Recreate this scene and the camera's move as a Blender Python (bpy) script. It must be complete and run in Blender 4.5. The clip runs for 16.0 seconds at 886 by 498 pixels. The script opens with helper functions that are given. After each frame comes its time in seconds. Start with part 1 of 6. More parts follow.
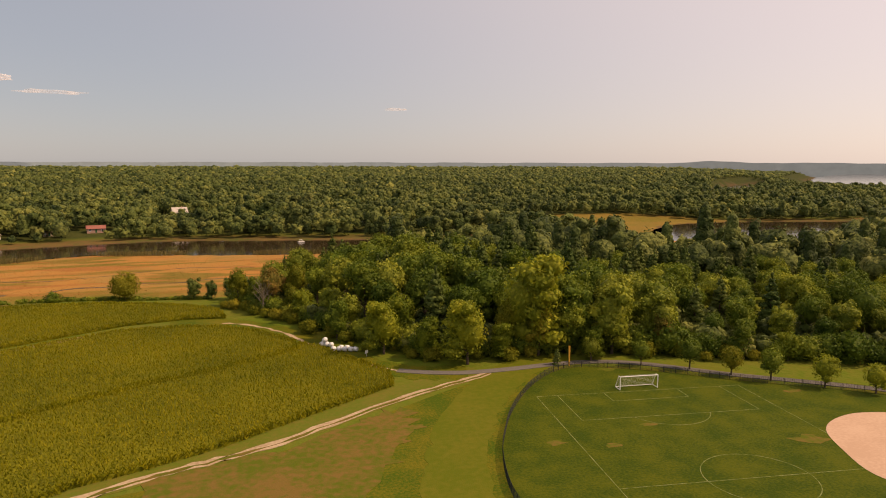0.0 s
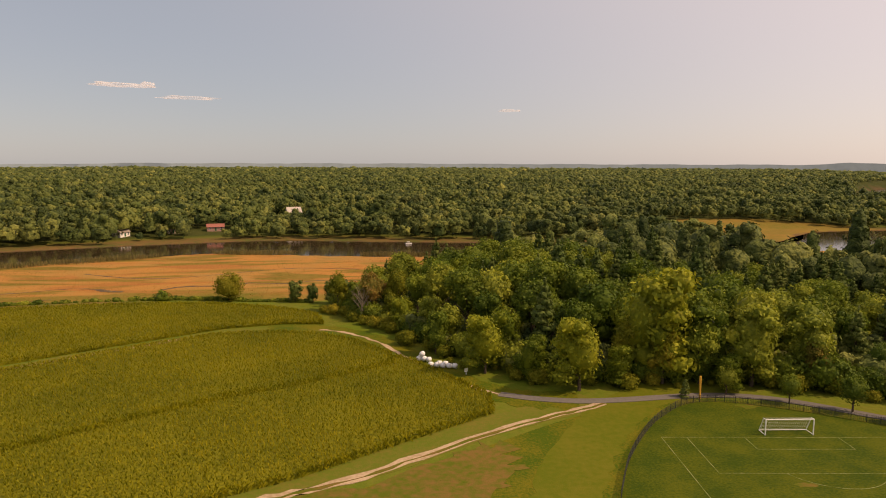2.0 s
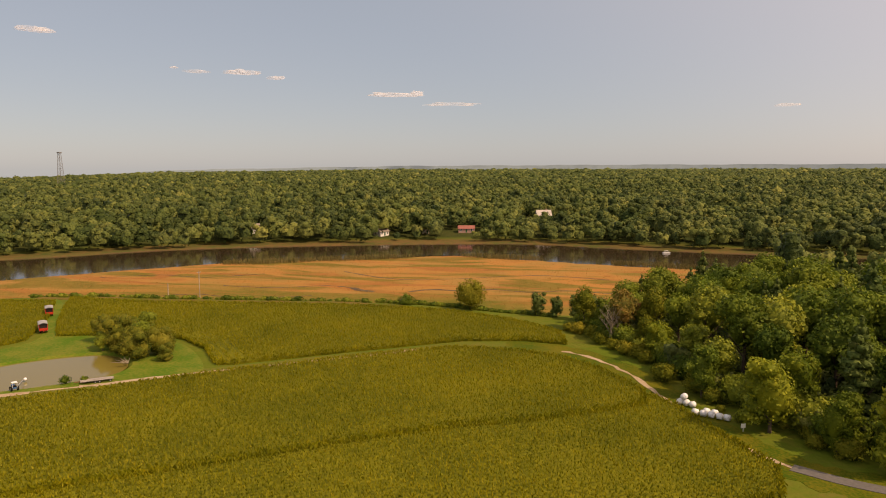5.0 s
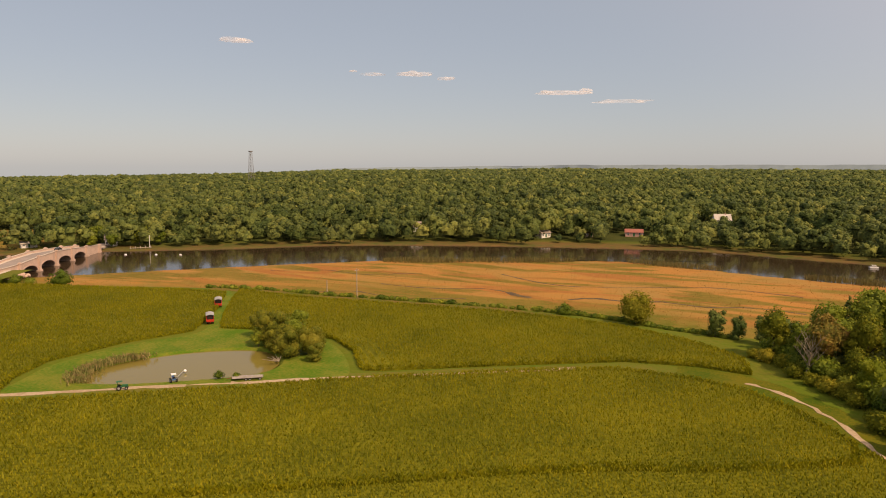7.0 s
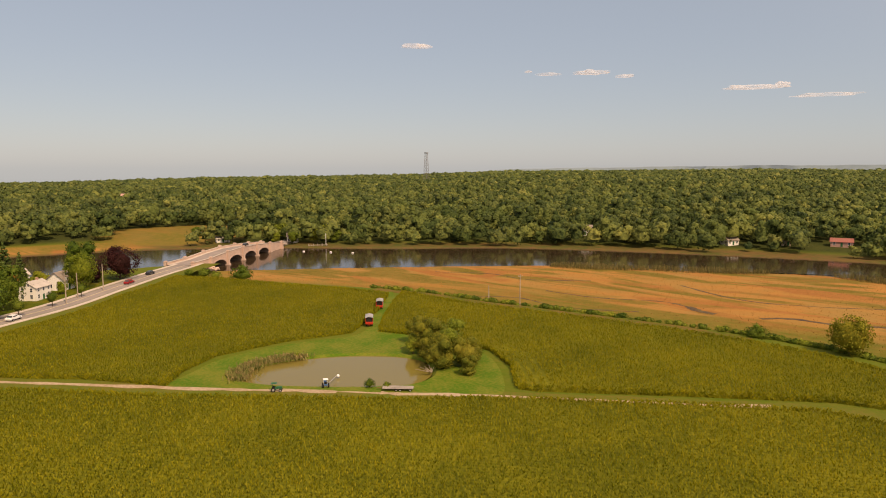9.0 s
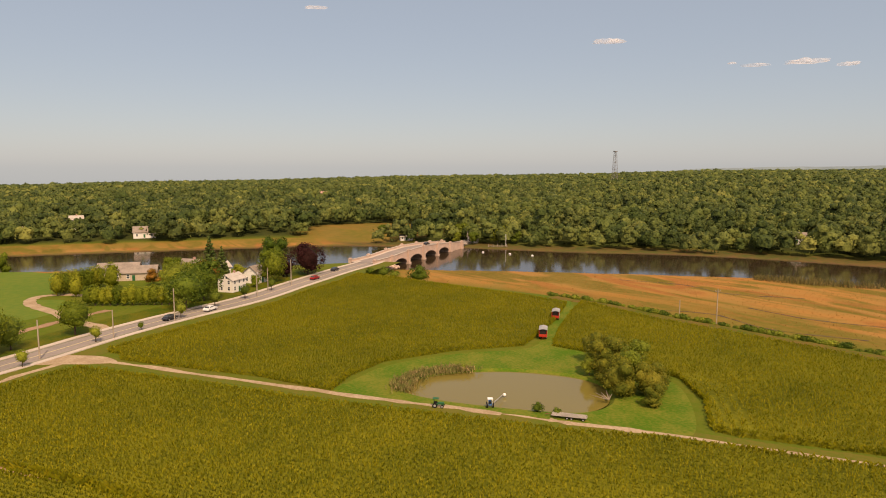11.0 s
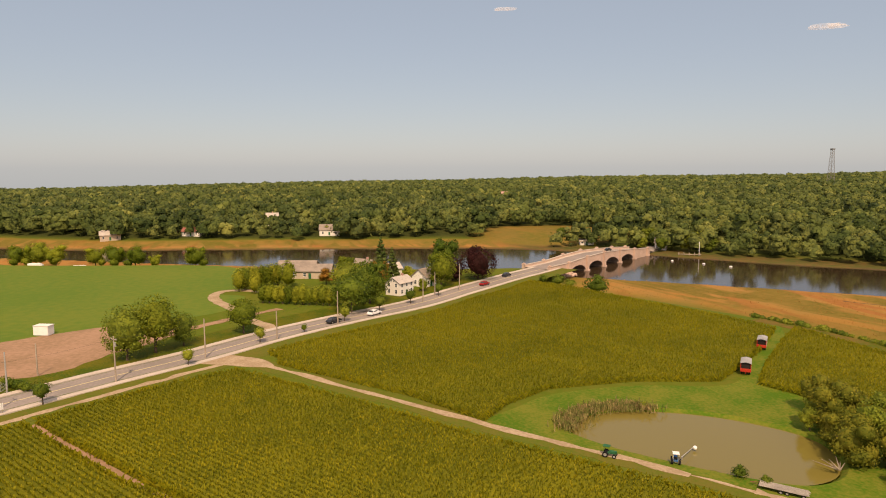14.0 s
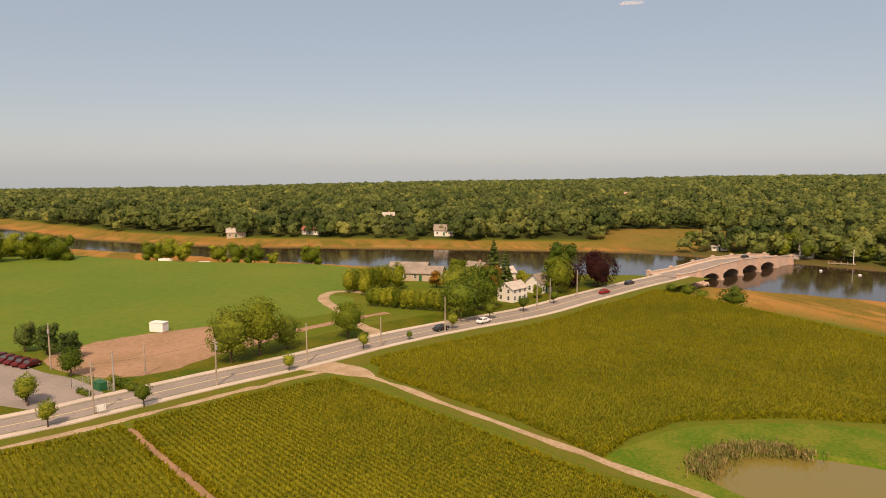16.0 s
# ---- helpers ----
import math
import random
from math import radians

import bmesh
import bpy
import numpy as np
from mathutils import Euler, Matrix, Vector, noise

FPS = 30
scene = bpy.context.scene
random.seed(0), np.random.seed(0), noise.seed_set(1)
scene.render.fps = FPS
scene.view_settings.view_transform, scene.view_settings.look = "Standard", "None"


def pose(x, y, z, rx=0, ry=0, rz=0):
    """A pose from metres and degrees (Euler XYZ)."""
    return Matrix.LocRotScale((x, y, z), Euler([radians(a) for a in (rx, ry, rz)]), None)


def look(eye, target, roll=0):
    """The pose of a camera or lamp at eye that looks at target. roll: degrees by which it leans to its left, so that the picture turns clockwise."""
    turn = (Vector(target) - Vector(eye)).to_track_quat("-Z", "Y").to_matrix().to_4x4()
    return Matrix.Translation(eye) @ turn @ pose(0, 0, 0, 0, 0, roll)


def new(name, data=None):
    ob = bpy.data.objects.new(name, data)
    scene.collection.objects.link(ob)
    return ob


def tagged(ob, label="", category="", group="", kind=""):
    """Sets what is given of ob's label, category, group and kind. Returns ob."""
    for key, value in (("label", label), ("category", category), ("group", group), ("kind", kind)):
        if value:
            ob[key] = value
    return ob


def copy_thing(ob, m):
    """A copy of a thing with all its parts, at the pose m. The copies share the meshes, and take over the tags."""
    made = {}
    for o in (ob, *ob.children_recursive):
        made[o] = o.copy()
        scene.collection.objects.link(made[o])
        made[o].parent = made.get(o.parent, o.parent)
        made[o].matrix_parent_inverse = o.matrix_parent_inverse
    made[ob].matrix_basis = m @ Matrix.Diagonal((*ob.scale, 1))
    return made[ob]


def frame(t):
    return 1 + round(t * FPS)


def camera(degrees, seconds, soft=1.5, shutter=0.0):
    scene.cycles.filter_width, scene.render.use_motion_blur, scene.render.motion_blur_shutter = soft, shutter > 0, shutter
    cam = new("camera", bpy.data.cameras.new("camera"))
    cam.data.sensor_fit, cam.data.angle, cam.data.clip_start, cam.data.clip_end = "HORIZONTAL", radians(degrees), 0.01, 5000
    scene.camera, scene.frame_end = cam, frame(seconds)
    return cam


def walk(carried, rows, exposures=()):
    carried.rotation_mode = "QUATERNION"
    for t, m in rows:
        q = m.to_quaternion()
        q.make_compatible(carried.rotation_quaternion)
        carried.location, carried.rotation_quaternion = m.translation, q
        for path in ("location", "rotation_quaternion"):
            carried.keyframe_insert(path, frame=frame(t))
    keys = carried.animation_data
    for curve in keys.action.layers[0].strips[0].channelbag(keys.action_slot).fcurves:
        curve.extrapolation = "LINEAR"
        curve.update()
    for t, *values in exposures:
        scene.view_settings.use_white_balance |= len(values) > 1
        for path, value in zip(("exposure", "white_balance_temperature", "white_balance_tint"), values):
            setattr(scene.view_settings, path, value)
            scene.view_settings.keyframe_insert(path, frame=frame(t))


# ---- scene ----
cam = camera(66.1, 16.0, soft=1.0)
PATH = [
    (0, (-2.473, -6.585, 40.47), (-1.985, -4.661, 40.225), 0.0),
    (0.5, (-1.445, -3.299, 40.424), (-1.033, -1.357, 40.18), 0.1),
    (1, (-0.435, 0.11, 40.338), (-0.102, 2.067, 40.095), 0.1),
    (1.5, (0.448, 3.62, 40.224), (0.699, 5.59, 39.982), 0.1),
    (2, (1.121, 7.007, 40.137), (1.289, 8.986, 39.896), 0.1),
    (2.5, (1.535, 10.351, 40.002), (1.603, 12.336, 39.763), 0.2),
    (3, (1.73, 13.317, 40.012), (1.668, 15.302, 39.773), 0.2),
    (3.5, (1.712, 16.247, 40.016), (1.519, 18.223, 39.778), 0.2),
    (4, (1.366, 19.354, 40.188), (1.045, 21.314, 39.949), 0.1),
    (4.2, (1.152, 20.59, 40.234), (0.786, 22.541, 39.997), 0.0),
    (6.3, (-1.407, 32.972, 40.283), (-2.259, 34.766, 40.045), 0.1),
    (6.5, (-1.76, 34.131, 40.32), (-2.654, 35.904, 40.083), 0.2),
    (7, (-2.866, 37.011, 40.408), (-3.854, 38.733, 40.17), 0.1),
    (7.5, (-4.018, 39.842, 40.363), (-5.099, 41.508, 40.126), 0.1),
    (8, (-5.307, 42.554, 40.352), (-6.482, 44.155, 40.115), 0.1),
    (8.5, (-6.775, 45.131, 40.304), (-8.054, 46.65, 40.068), 0.0),
    (9, (-8.285, 47.586, 40.31), (-9.671, 49.009, 40.074), 0.0),
    (9.5, (-10.161, 50.08, 40.273), (-11.644, 51.402, 40.038), 0.0),
    (9.7, (-10.964, 51.017, 40.327), (-12.484, 52.295, 40.092), -0.0),
    (11.8, (-19.472, 59.458, 40.836), (-21.261, 60.32, 40.598), 0.0),
    (12, (-20.325, 60.183, 40.838), (-22.128, 61.017, 40.601), 0.0),
    (12.5, (-22.8, 61.872, 40.804), (-24.635, 62.632, 40.566), -0.0),
    (13, (-25.425, 63.372, 40.748), (-27.291, 64.049, 40.51), -0.0),
    (13.5, (-28.068, 64.753, 40.673), (-29.963, 65.347, 40.435), -0.0),
    (14, (-30.843, 66.051, 40.535), (-32.762, 66.562, 40.297), -0.1),
    (14.5, (-33.642, 67.201, 40.478), (-35.582, 67.629, 40.24), -0.1),
    (15, (-36.487, 68.164, 40.412), (-38.443, 68.508, 40.174), -0.1),
    (15.5, (-39.458, 68.916, 40.389), (-41.427, 69.174, 40.151), -0.1),
    (16, (-42.281, 69.602, 40.303), (-44.259, 69.774, 40.065), -0.2),
]
walk(cam, [(t, look(eye, target, roll)) for t, eye, target, roll in PATH], [(0.0, -0.1, 7800, 30), (8.0, -0.04, 7500, 26), (16.0, 0.0, 7350, 25)])

# ---- light and sky ----
SUN_AZ, SUN_EL = 102.0, 49.0          # degrees clockwise from +y, and above the horizon
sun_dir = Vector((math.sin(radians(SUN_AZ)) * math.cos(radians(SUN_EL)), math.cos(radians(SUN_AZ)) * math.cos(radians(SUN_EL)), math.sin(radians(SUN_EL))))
world = bpy.data.worlds.new("sky")
scene.world = world
world.use_nodes = True
wn = world.node_tree.nodes
sky = wn.new("ShaderNodeTexSky")
sky.sky_type = "NISHITA"
sky.sun_disc = False
sky.sun_elevation, sky.sun_rotation = radians(SUN_EL), radians(SUN_AZ)
sky.air_density, sky.dust_density, sky.ozone_density, sky.altitude = 1.0, 0.6, 1.0, 40
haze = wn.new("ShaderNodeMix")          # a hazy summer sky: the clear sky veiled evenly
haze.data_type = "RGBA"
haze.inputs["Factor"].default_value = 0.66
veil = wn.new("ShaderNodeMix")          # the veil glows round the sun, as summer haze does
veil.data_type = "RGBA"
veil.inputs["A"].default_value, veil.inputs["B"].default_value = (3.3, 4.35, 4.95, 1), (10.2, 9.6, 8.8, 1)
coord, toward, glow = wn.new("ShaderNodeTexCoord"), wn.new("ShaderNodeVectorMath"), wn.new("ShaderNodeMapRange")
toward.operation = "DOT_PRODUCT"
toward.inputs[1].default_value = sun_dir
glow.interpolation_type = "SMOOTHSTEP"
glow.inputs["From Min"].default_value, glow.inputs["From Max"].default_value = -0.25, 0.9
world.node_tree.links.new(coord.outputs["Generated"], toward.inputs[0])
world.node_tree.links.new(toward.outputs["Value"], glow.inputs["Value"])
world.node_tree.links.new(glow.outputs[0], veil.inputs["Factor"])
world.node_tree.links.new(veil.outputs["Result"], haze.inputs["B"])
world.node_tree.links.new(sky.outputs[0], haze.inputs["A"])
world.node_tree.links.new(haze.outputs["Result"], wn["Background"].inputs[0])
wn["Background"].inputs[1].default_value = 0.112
lamp = new("sun", bpy.data.lights.new("sun", "SUN"))
lamp.data.energy, lamp.data.angle, lamp.data.color = 4.1, radians(0.5), (1.0, 0.84, 0.57)
lamp.matrix_basis = look(sun_dir * 100, (0, 0, 0))


# ---- materials ----
def material(name, base, rough=0.85, spread=0.25, scales=(0.6, 7.0), bump=0.0, bump_scale=4.0, metal=0.0, other=None, spec=0.06, attr="", per_object=0.0, translucent=0.0, island=0.0, relief=0.15):
    """Procedural material: base colour varied at two scales towards a second colour, with fine relief."""
    m = bpy.data.materials.new(name)
    m.use_nodes = True
    nt = m.node_tree
    n, link = nt.nodes, nt.links.new
    bsdf = n["Principled BSDF"]
    bsdf.inputs["Roughness"].default_value, bsdf.inputs["Metallic"].default_value = rough, metal
    bsdf.inputs["Specular IOR Level"].default_value = spec
    geo = n.new("ShaderNodeNewGeometry")
    a = n.new("ShaderNodeTexNoise")
    b = n.new("ShaderNodeTexNoise")
    for tex, s in ((a, scales[0]), (b, scales[1])):
        tex.inputs["Scale"].default_value, tex.inputs["Detail"].default_value = s, 4.0
        link(geo.outputs["Position"], tex.inputs["Vector"])
    other = other or tuple(c * (1 - spread * 1.6) for c in base)
    mix = n.new("ShaderNodeMix")
    mix.data_type = "RGBA"
    mix.inputs["A"].default_value, mix.inputs["B"].default_value = (*base, 1), (*other, 1)
    add = n.new("ShaderNodeMath")
    add.operation = "ADD"
    link(a.outputs[0], add.inputs[0])
    link(b.outputs[0], add.inputs[1])
    ramp = n.new("ShaderNodeMapRange")
    ramp.inputs["From Min"].default_value, ramp.inputs["From Max"].default_value = 0.82, 1.18
    link(add.outputs[0], ramp.inputs["Value"])
    link(ramp.outputs[0], mix.inputs["Factor"])
    out = mix.outputs["Result"]
    vary = []
    if per_object:
        info = n.new("ShaderNodeObjectInfo")
        vary.append((info.outputs["Random"], per_object))
    if attr:
        at = n.new("ShaderNodeAttribute")
        at.attribute_name = attr
        vary.append((at.outputs["Fac"], 0.8))
    if island:
        vary.append((geo.outputs["Random Per Island"], island))
    for source, amount in vary:
        hsv = n.new("ShaderNodeHueSaturation")
        for key, lo, hi in (("Hue", 0.5 - 0.035 * amount, 0.5 + 0.035 * amount), ("Value", 1 - 0.55 * amount, 1 + 0.55 * amount)):
            r = n.new("ShaderNodeMapRange")
            r.inputs["To Min"].default_value, r.inputs["To Max"].default_value = (hi, lo) if key == "Hue" else (lo, hi)
            link(source, r.inputs["Value"])
            link(r.outputs[0], hsv.inputs[key])
        link(out, hsv.inputs["Color"])
        out = hsv.outputs["Color"]
    link(out, bsdf.inputs["Base Color"])
    if bump:
        c = n.new("ShaderNodeTexNoise")
        c.inputs["Scale"].default_value, c.inputs["Detail"].default_value = bump_scale, 3.0
        link(geo.outputs["Position"], c.inputs["Vector"])
        bn = n.new("ShaderNodeBump")
        bn.inputs["Strength"].default_value, bn.inputs["Distance"].default_value = bump, relief
        link(c.outputs[0], bn.inputs["Height"])
        link(bn.outputs[0], bsdf.inputs["Normal"])
    if translucent:
        tr = n.new("ShaderNodeBsdfTranslucent")
        link(out, tr.inputs["Color"])
        ms = n.new("ShaderNodeMixShader")
        ms.inputs[0].default_value = translucent
        link(bsdf.outputs[0], ms.inputs[1])
        link(tr.outputs[0], ms.inputs[2])
        link(ms.outputs[0], n["Material Output"].inputs["Surface"])
    return m


M_LEAF = material("oak_leaves", (0.175, 0.22, 0.022), 0.6, other=(0.095, 0.135, 0.017), scales=(0.12, 1.5), per_object=0.8, translucent=0.3, island=0.4, spec=0.08)
M_LEAF_LIGHT = material("light_leaves", (0.24, 0.27, 0.022), 0.6, other=(0.14, 0.175, 0.016), scales=(0.15, 1.5), per_object=0.6, translucent=0.35, island=0.4, spec=0.08)
M_LEAF_PINE = material("pine_needles", (0.11, 0.15, 0.035), 0.65, other=(0.065, 0.09, 0.02), scales=(0.15, 1.6), per_object=0.6, translucent=0.15, island=0.4)
M_LEAF_GOLD = material("yellowing_leaves", (0.24, 0.225, 0.02), 0.7, other=(0.14, 0.155, 0.015), scales=(0.2, 1.6), per_object=0.5, translucent=0.3, island=0.5)
M_LEAF_RUST = material("rust_leaves", (0.22, 0.16, 0.03), 0.75, other=(0.13, 0.13, 0.025), scales=(0.3, 1.5), per_object=0.5, translucent=0.25, island=0.5)
M_LEAF_COPPER = material("copper_beech_leaves", (0.045, 0.014, 0.012), 0.6, other=(0.025, 0.01, 0.009), scales=(0.3, 1.5), translucent=0.15, island=0.4)
M_LEAF_OLIVE = material("willow_leaves", (0.215, 0.2, 0.022), 0.7, other=(0.115, 0.13, 0.016), scales=(0.3, 1.5), translucent=0.25, island=0.5)
M_FAR_LEAF = material("far_foliage", (0.135, 0.16, 0.036), 0.7, other=(0.05, 0.07, 0.02), scales=(0.03, 0.75), attr="tint", translucent=0.12, island=0.4, spec=0.1, bump=1.0, bump_scale=0.55, relief=1.6)
M_LEAF_AMBER = material("amber_leaves", (0.3, 0.14, 0.025), 0.7, other=(0.2, 0.13, 0.02), scales=(0.3, 1.5), translucent=0.25, island=0.4)
M_BARK = material("bark", (0.11, 0.08, 0.055), 0.9, scales=(0.8, 9), bump=0.4)
M_DEAD = material("bare_wood", (0.3, 0.24, 0.17), 0.85, scales=(0.8, 9))
M_CORN = material("corn_leaves", (0.256, 0.23, 0.009), 0.55, other=(0.168, 0.172, 0.008), scales=(0.03, 0.5), translucent=0.3, island=0.42, spec=0.1)
# soil-green lower corn, coloured darker than the leaves for shade between rows
M_CORN_BED = material("shaded_corn_stand", (0.17, 0.16, 0.01), 0.85, other=(0.088, 0.094, 0.006), scales=(0.05, 1.4), bump=0.6, bump_scale=2.0)
M_TURF = material("mown_turf", (0.048, 0.082, 0.004), 0.85, other=(0.125, 0.112, 0.008), scales=(0.14, 2.4), bump=0.5, bump_scale=5)
M_PITCH = material("pitch_turf", (0.032, 0.056, 0.003), 0.85, other=(0.072, 0.086, 0.005), scales=(0.2, 2.8), bump=0.5, bump_scale=5)
M_MEADOW = material("green_meadow", (0.09, 0.15, 0.018), 0.85, other=(0.13, 0.165, 0.022), scales=(0.02, 0.4), bump=0.2, bump_scale=3)
M_ROUGH = material("rough_grass", (0.095, 0.12, 0.012), 0.9, other=(0.135, 0.12, 0.02), scales=(0.12, 1.2), bump=0.4, bump_scale=4)
M_SCRUB = material("dry_lawn", (0.155, 0.098, 0.024), 0.9, other=(0.08, 0.1, 0.008), scales=(0.11, 0.9), bump=0.3)
M_DIRT = material("track_dirt", (0.43, 0.32, 0.21), 0.95, other=(0.31, 0.22, 0.13), scales=(0.2, 2.0), bump=0.3)
M_SAND = material("infield_sand", (0.5, 0.34, 0.24), 0.95, other=(0.44, 0.29, 0.2), scales=(0.15, 2.0), bump=0.1)
M_SOIL = material("bare_soil", (0.36, 0.22, 0.14), 0.95, other=(0.27, 0.17, 0.1), scales=(0.1, 0.9), bump=0.4)
M_ASPHALT = material("asphalt", (0.3, 0.25, 0.22), 0.9, other=(0.24, 0.205, 0.18), scales=(0.1, 2.0), bump=0.1)
M_PATH = material("path_asphalt", (0.15, 0.135, 0.12), 0.9, other=(0.12, 0.11, 0.1), scales=(0.1, 2.0), bump=0.1)
M_WALK = material("concrete_walk", (0.55, 0.46, 0.38), 0.9, scales=(0.2, 3.0), spread=0.1)
M_LINE = material("line_paint", (0.22, 0.24, 0.1), 0.8, other=(0.09, 0.12, 0.02), scales=(0.5, 2.5))
M_ROADLINE = material("road_paint", (0.62, 0.5, 0.25), 0.7, other=(0.5, 0.42, 0.25), scales=(0.5, 3.0))
M_STONE = material("pink_granite", (0.58, 0.42, 0.33), 0.85, other=(0.48, 0.34, 0.27), scales=(0.25, 2.5), bump=0.2)


def zone_mix(nt, colour, fac, tint, other, scales):
    """Mixes a noisy colour over colour by fac."""
    n, link = nt.nodes, nt.links.new
    geo = n.new("ShaderNodeNewGeometry")
    a, b = n.new("ShaderNodeTexNoise"), n.new("ShaderNodeTexNoise")
    for tex, s in ((a, scales[0]), (b, scales[1])):
        tex.inputs["Scale"].default_value, tex.inputs["Detail"].default_value = s, 5.0
        link(geo.outputs["Position"], tex.inputs["Vector"])
    add = n.new("ShaderNodeMath")
    link(a.outputs[0], add.inputs[0])
    link(b.outputs[0], add.inputs[1])
    r = n.new("ShaderNodeMapRange")
    r.inputs["From Min"].default_value, r.inputs["From Max"].default_value = 0.8, 1.2
    link(add.outputs[0], r.inputs["Value"])
    c = n.new("ShaderNodeMix")
    c.data_type = "RGBA"
    c.inputs["A"].default_value, c.inputs["B"].default_value = (*tint, 1), (*other, 1)
    link(r.outputs[0], c.inputs["Factor"])
    if colour is None:
        return c.outputs["Result"]
    m = n.new("ShaderNodeMix")
    m.data_type = "RGBA"
    link(fac, m.inputs["Factor"])
    link(colour, m.inputs["A"])
    link(c.outputs["Result"], m.inputs["B"])
    return m.outputs["Result"]


def ground_material():
    """Grass, dark green ground under the far woods, salt marsh where the zone attribute says marsh, mud by the water.
    """
    m = bpy.data.materials.new("ground")
    m.use_nodes = True
    nt = m.node_tree
    n, link = nt.nodes, nt.links.new
    n["Principled BSDF"].inputs["Roughness"].default_value = 0.95
    n["Principled BSDF"].inputs["Specular IOR Level"].default_value = 0.03
    fac = {}
    for key in ("marsh", "mud", "wood", "farbank", "sedge"):
        at = n.new("ShaderNodeAttribute")
        at.attribute_name = key
        fac[key] = at.outputs["Fac"]
    c = zone_mix(nt, None, None, (0.09, 0.125, 0.012), (0.125, 0.13, 0.018), (0.05, 0.6))
    # dark green, so that gaps between the far crowns stay inconspicuous
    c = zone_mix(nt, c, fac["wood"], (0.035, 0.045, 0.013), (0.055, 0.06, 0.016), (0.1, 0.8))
    c = zone_mix(nt, c, fac["farbank"], (0.14, 0.085, 0.03), (0.07, 0.08, 0.02), (0.04, 0.3))
    c = zone_mix(nt, c, fac["marsh"], (0.36, 0.168, 0.044), (0.29, 0.17, 0.05), (0.02, 0.11))
    # swathes of olive and rust grass, drawn out along the river
    for seed, tint, other, lo, hi in ((3.0, (0.14, 0.108, 0.02), (0.2, 0.135, 0.03), 0.47, 0.56), (11.0, (0.27, 0.115, 0.034), (0.32, 0.14, 0.04), 0.54, 0.64)):
        gp, mp, tx = n.new("ShaderNodeNewGeometry"), n.new("ShaderNodeMapping"), n.new("ShaderNodeTexNoise")
        mp.inputs["Rotation"].default_value = (0, 0, radians(-14))
        mp.inputs["Location"].default_value, mp.inputs["Scale"].default_value = (seed, seed, 0), (0.014, 0.05, 0.02)
        tx.inputs["Scale"].default_value, tx.inputs["Detail"].default_value, tx.inputs["Distortion"].default_value = 1.0, 7, 1.6
        link(gp.outputs["Position"], mp.inputs["Vector"])
        link(mp.outputs[0], tx.inputs["Vector"])
        rr, mu = n.new("ShaderNodeMapRange"), n.new("ShaderNodeMath")
        rr.inputs["From Min"].default_value, rr.inputs["From Max"].default_value = lo, hi
        mu.operation = "MULTIPLY"
        link(tx.outputs[0], rr.inputs["Value"])
        link(rr.outputs[0], mu.inputs[0])
        link(fac["marsh"], mu.inputs[1])
        c = zone_mix(nt, c, mu.outputs[0], tint, other, (0.05, 0.5))
    c = zone_mix(nt, c, fac["sedge"], (0.105, 0.11, 0.015), (0.19, 0.135, 0.028), (0.03, 0.3))
    c = zone_mix(nt, c, fac["mud"], (0.12, 0.07, 0.04), (0.09, 0.055, 0.032), (0.1, 1.0))
    link(c, n["Principled BSDF"].inputs["Base Color"])
    geo = n.new("ShaderNodeNewGeometry")
    t = n.new("ShaderNodeTexNoise")
    t.inputs["Scale"].default_value, t.inputs["Detail"].default_value = 0.9, 5
    link(geo.outputs["Position"], t.inputs["Vector"])
    b = n.new("ShaderNodeBump")
    b.inputs["Strength"].default_value, b.inputs["Distance"].default_value = 0.5, 0.5
    link(t.outputs[0], b.inputs["Height"])
    link(b.outputs[0], n["Principled BSDF"].inputs["Normal"])
    return m


def water_material(name, base, rough, bump, scale):
    m = bpy.data.materials.new(name)
    m.use_nodes = True
    n, link = m.node_tree.nodes, m.node_tree.links.new
    p = n["Principled BSDF"]
    p.inputs["Base Color"].default_value, p.inputs["Roughness"].default_value, p.inputs["IOR"].default_value = (*base, 1), rough, 1.33
    geo = n.new("ShaderNodeNewGeometry")
    t = n.new("ShaderNodeTexNoise")
    t.inputs["Scale"].default_value, t.inputs["Detail"].default_value = scale, 3
    link(geo.outputs["Position"], t.inputs["Vector"])
    b = n.new("ShaderNodeBump")
    b.inputs["Strength"].default_value, b.inputs["Distance"].default_value = bump, 0.05
    link(t.outputs[0], b.inputs["Height"])
    link(b.outputs[0], p.inputs["Normal"])
    return m


M_GROUND = ground_material()
M_RIVER = water_material("river_water", (0.04, 0.026, 0.014), 0.09, 0.12, 0.6)
M_POND = water_material("pond_water", (0.18, 0.142, 0.032), 0.08, 0.05, 0.8)


# ---- building helpers ----
def mesh_object(name, verts, faces, mat, smooth=False):
    me = bpy.data.meshes.new(name)
    me.from_pydata([tuple(v) for v in verts], [], [tuple(f) for f in faces])
    me.materials.append(mat)
    if smooth:
        me.polygons.foreach_set("use_smooth", [True] * len(me.polygons))
    return new(name, me)


def quads_mesh(name, verts, mat):
    """A mesh of loose quads from an (n, 4, 3) array."""
    n = len(verts)
    me = bpy.data.meshes.new(name)
    me.vertices.add(n * 4)
    me.vertices.foreach_set("co", np.ascontiguousarray(verts, dtype=np.float32).ravel())
    me.loops.add(n * 4)
    me.loops.foreach_set("vertex_index", np.arange(n * 4, dtype=np.int32))
    me.polygons.add(n)
    me.polygons.foreach_set("loop_start", np.arange(0, n * 4, 4, dtype=np.int32))
    me.update(calc_edges=True)
    me.materials.append(mat)
    return me


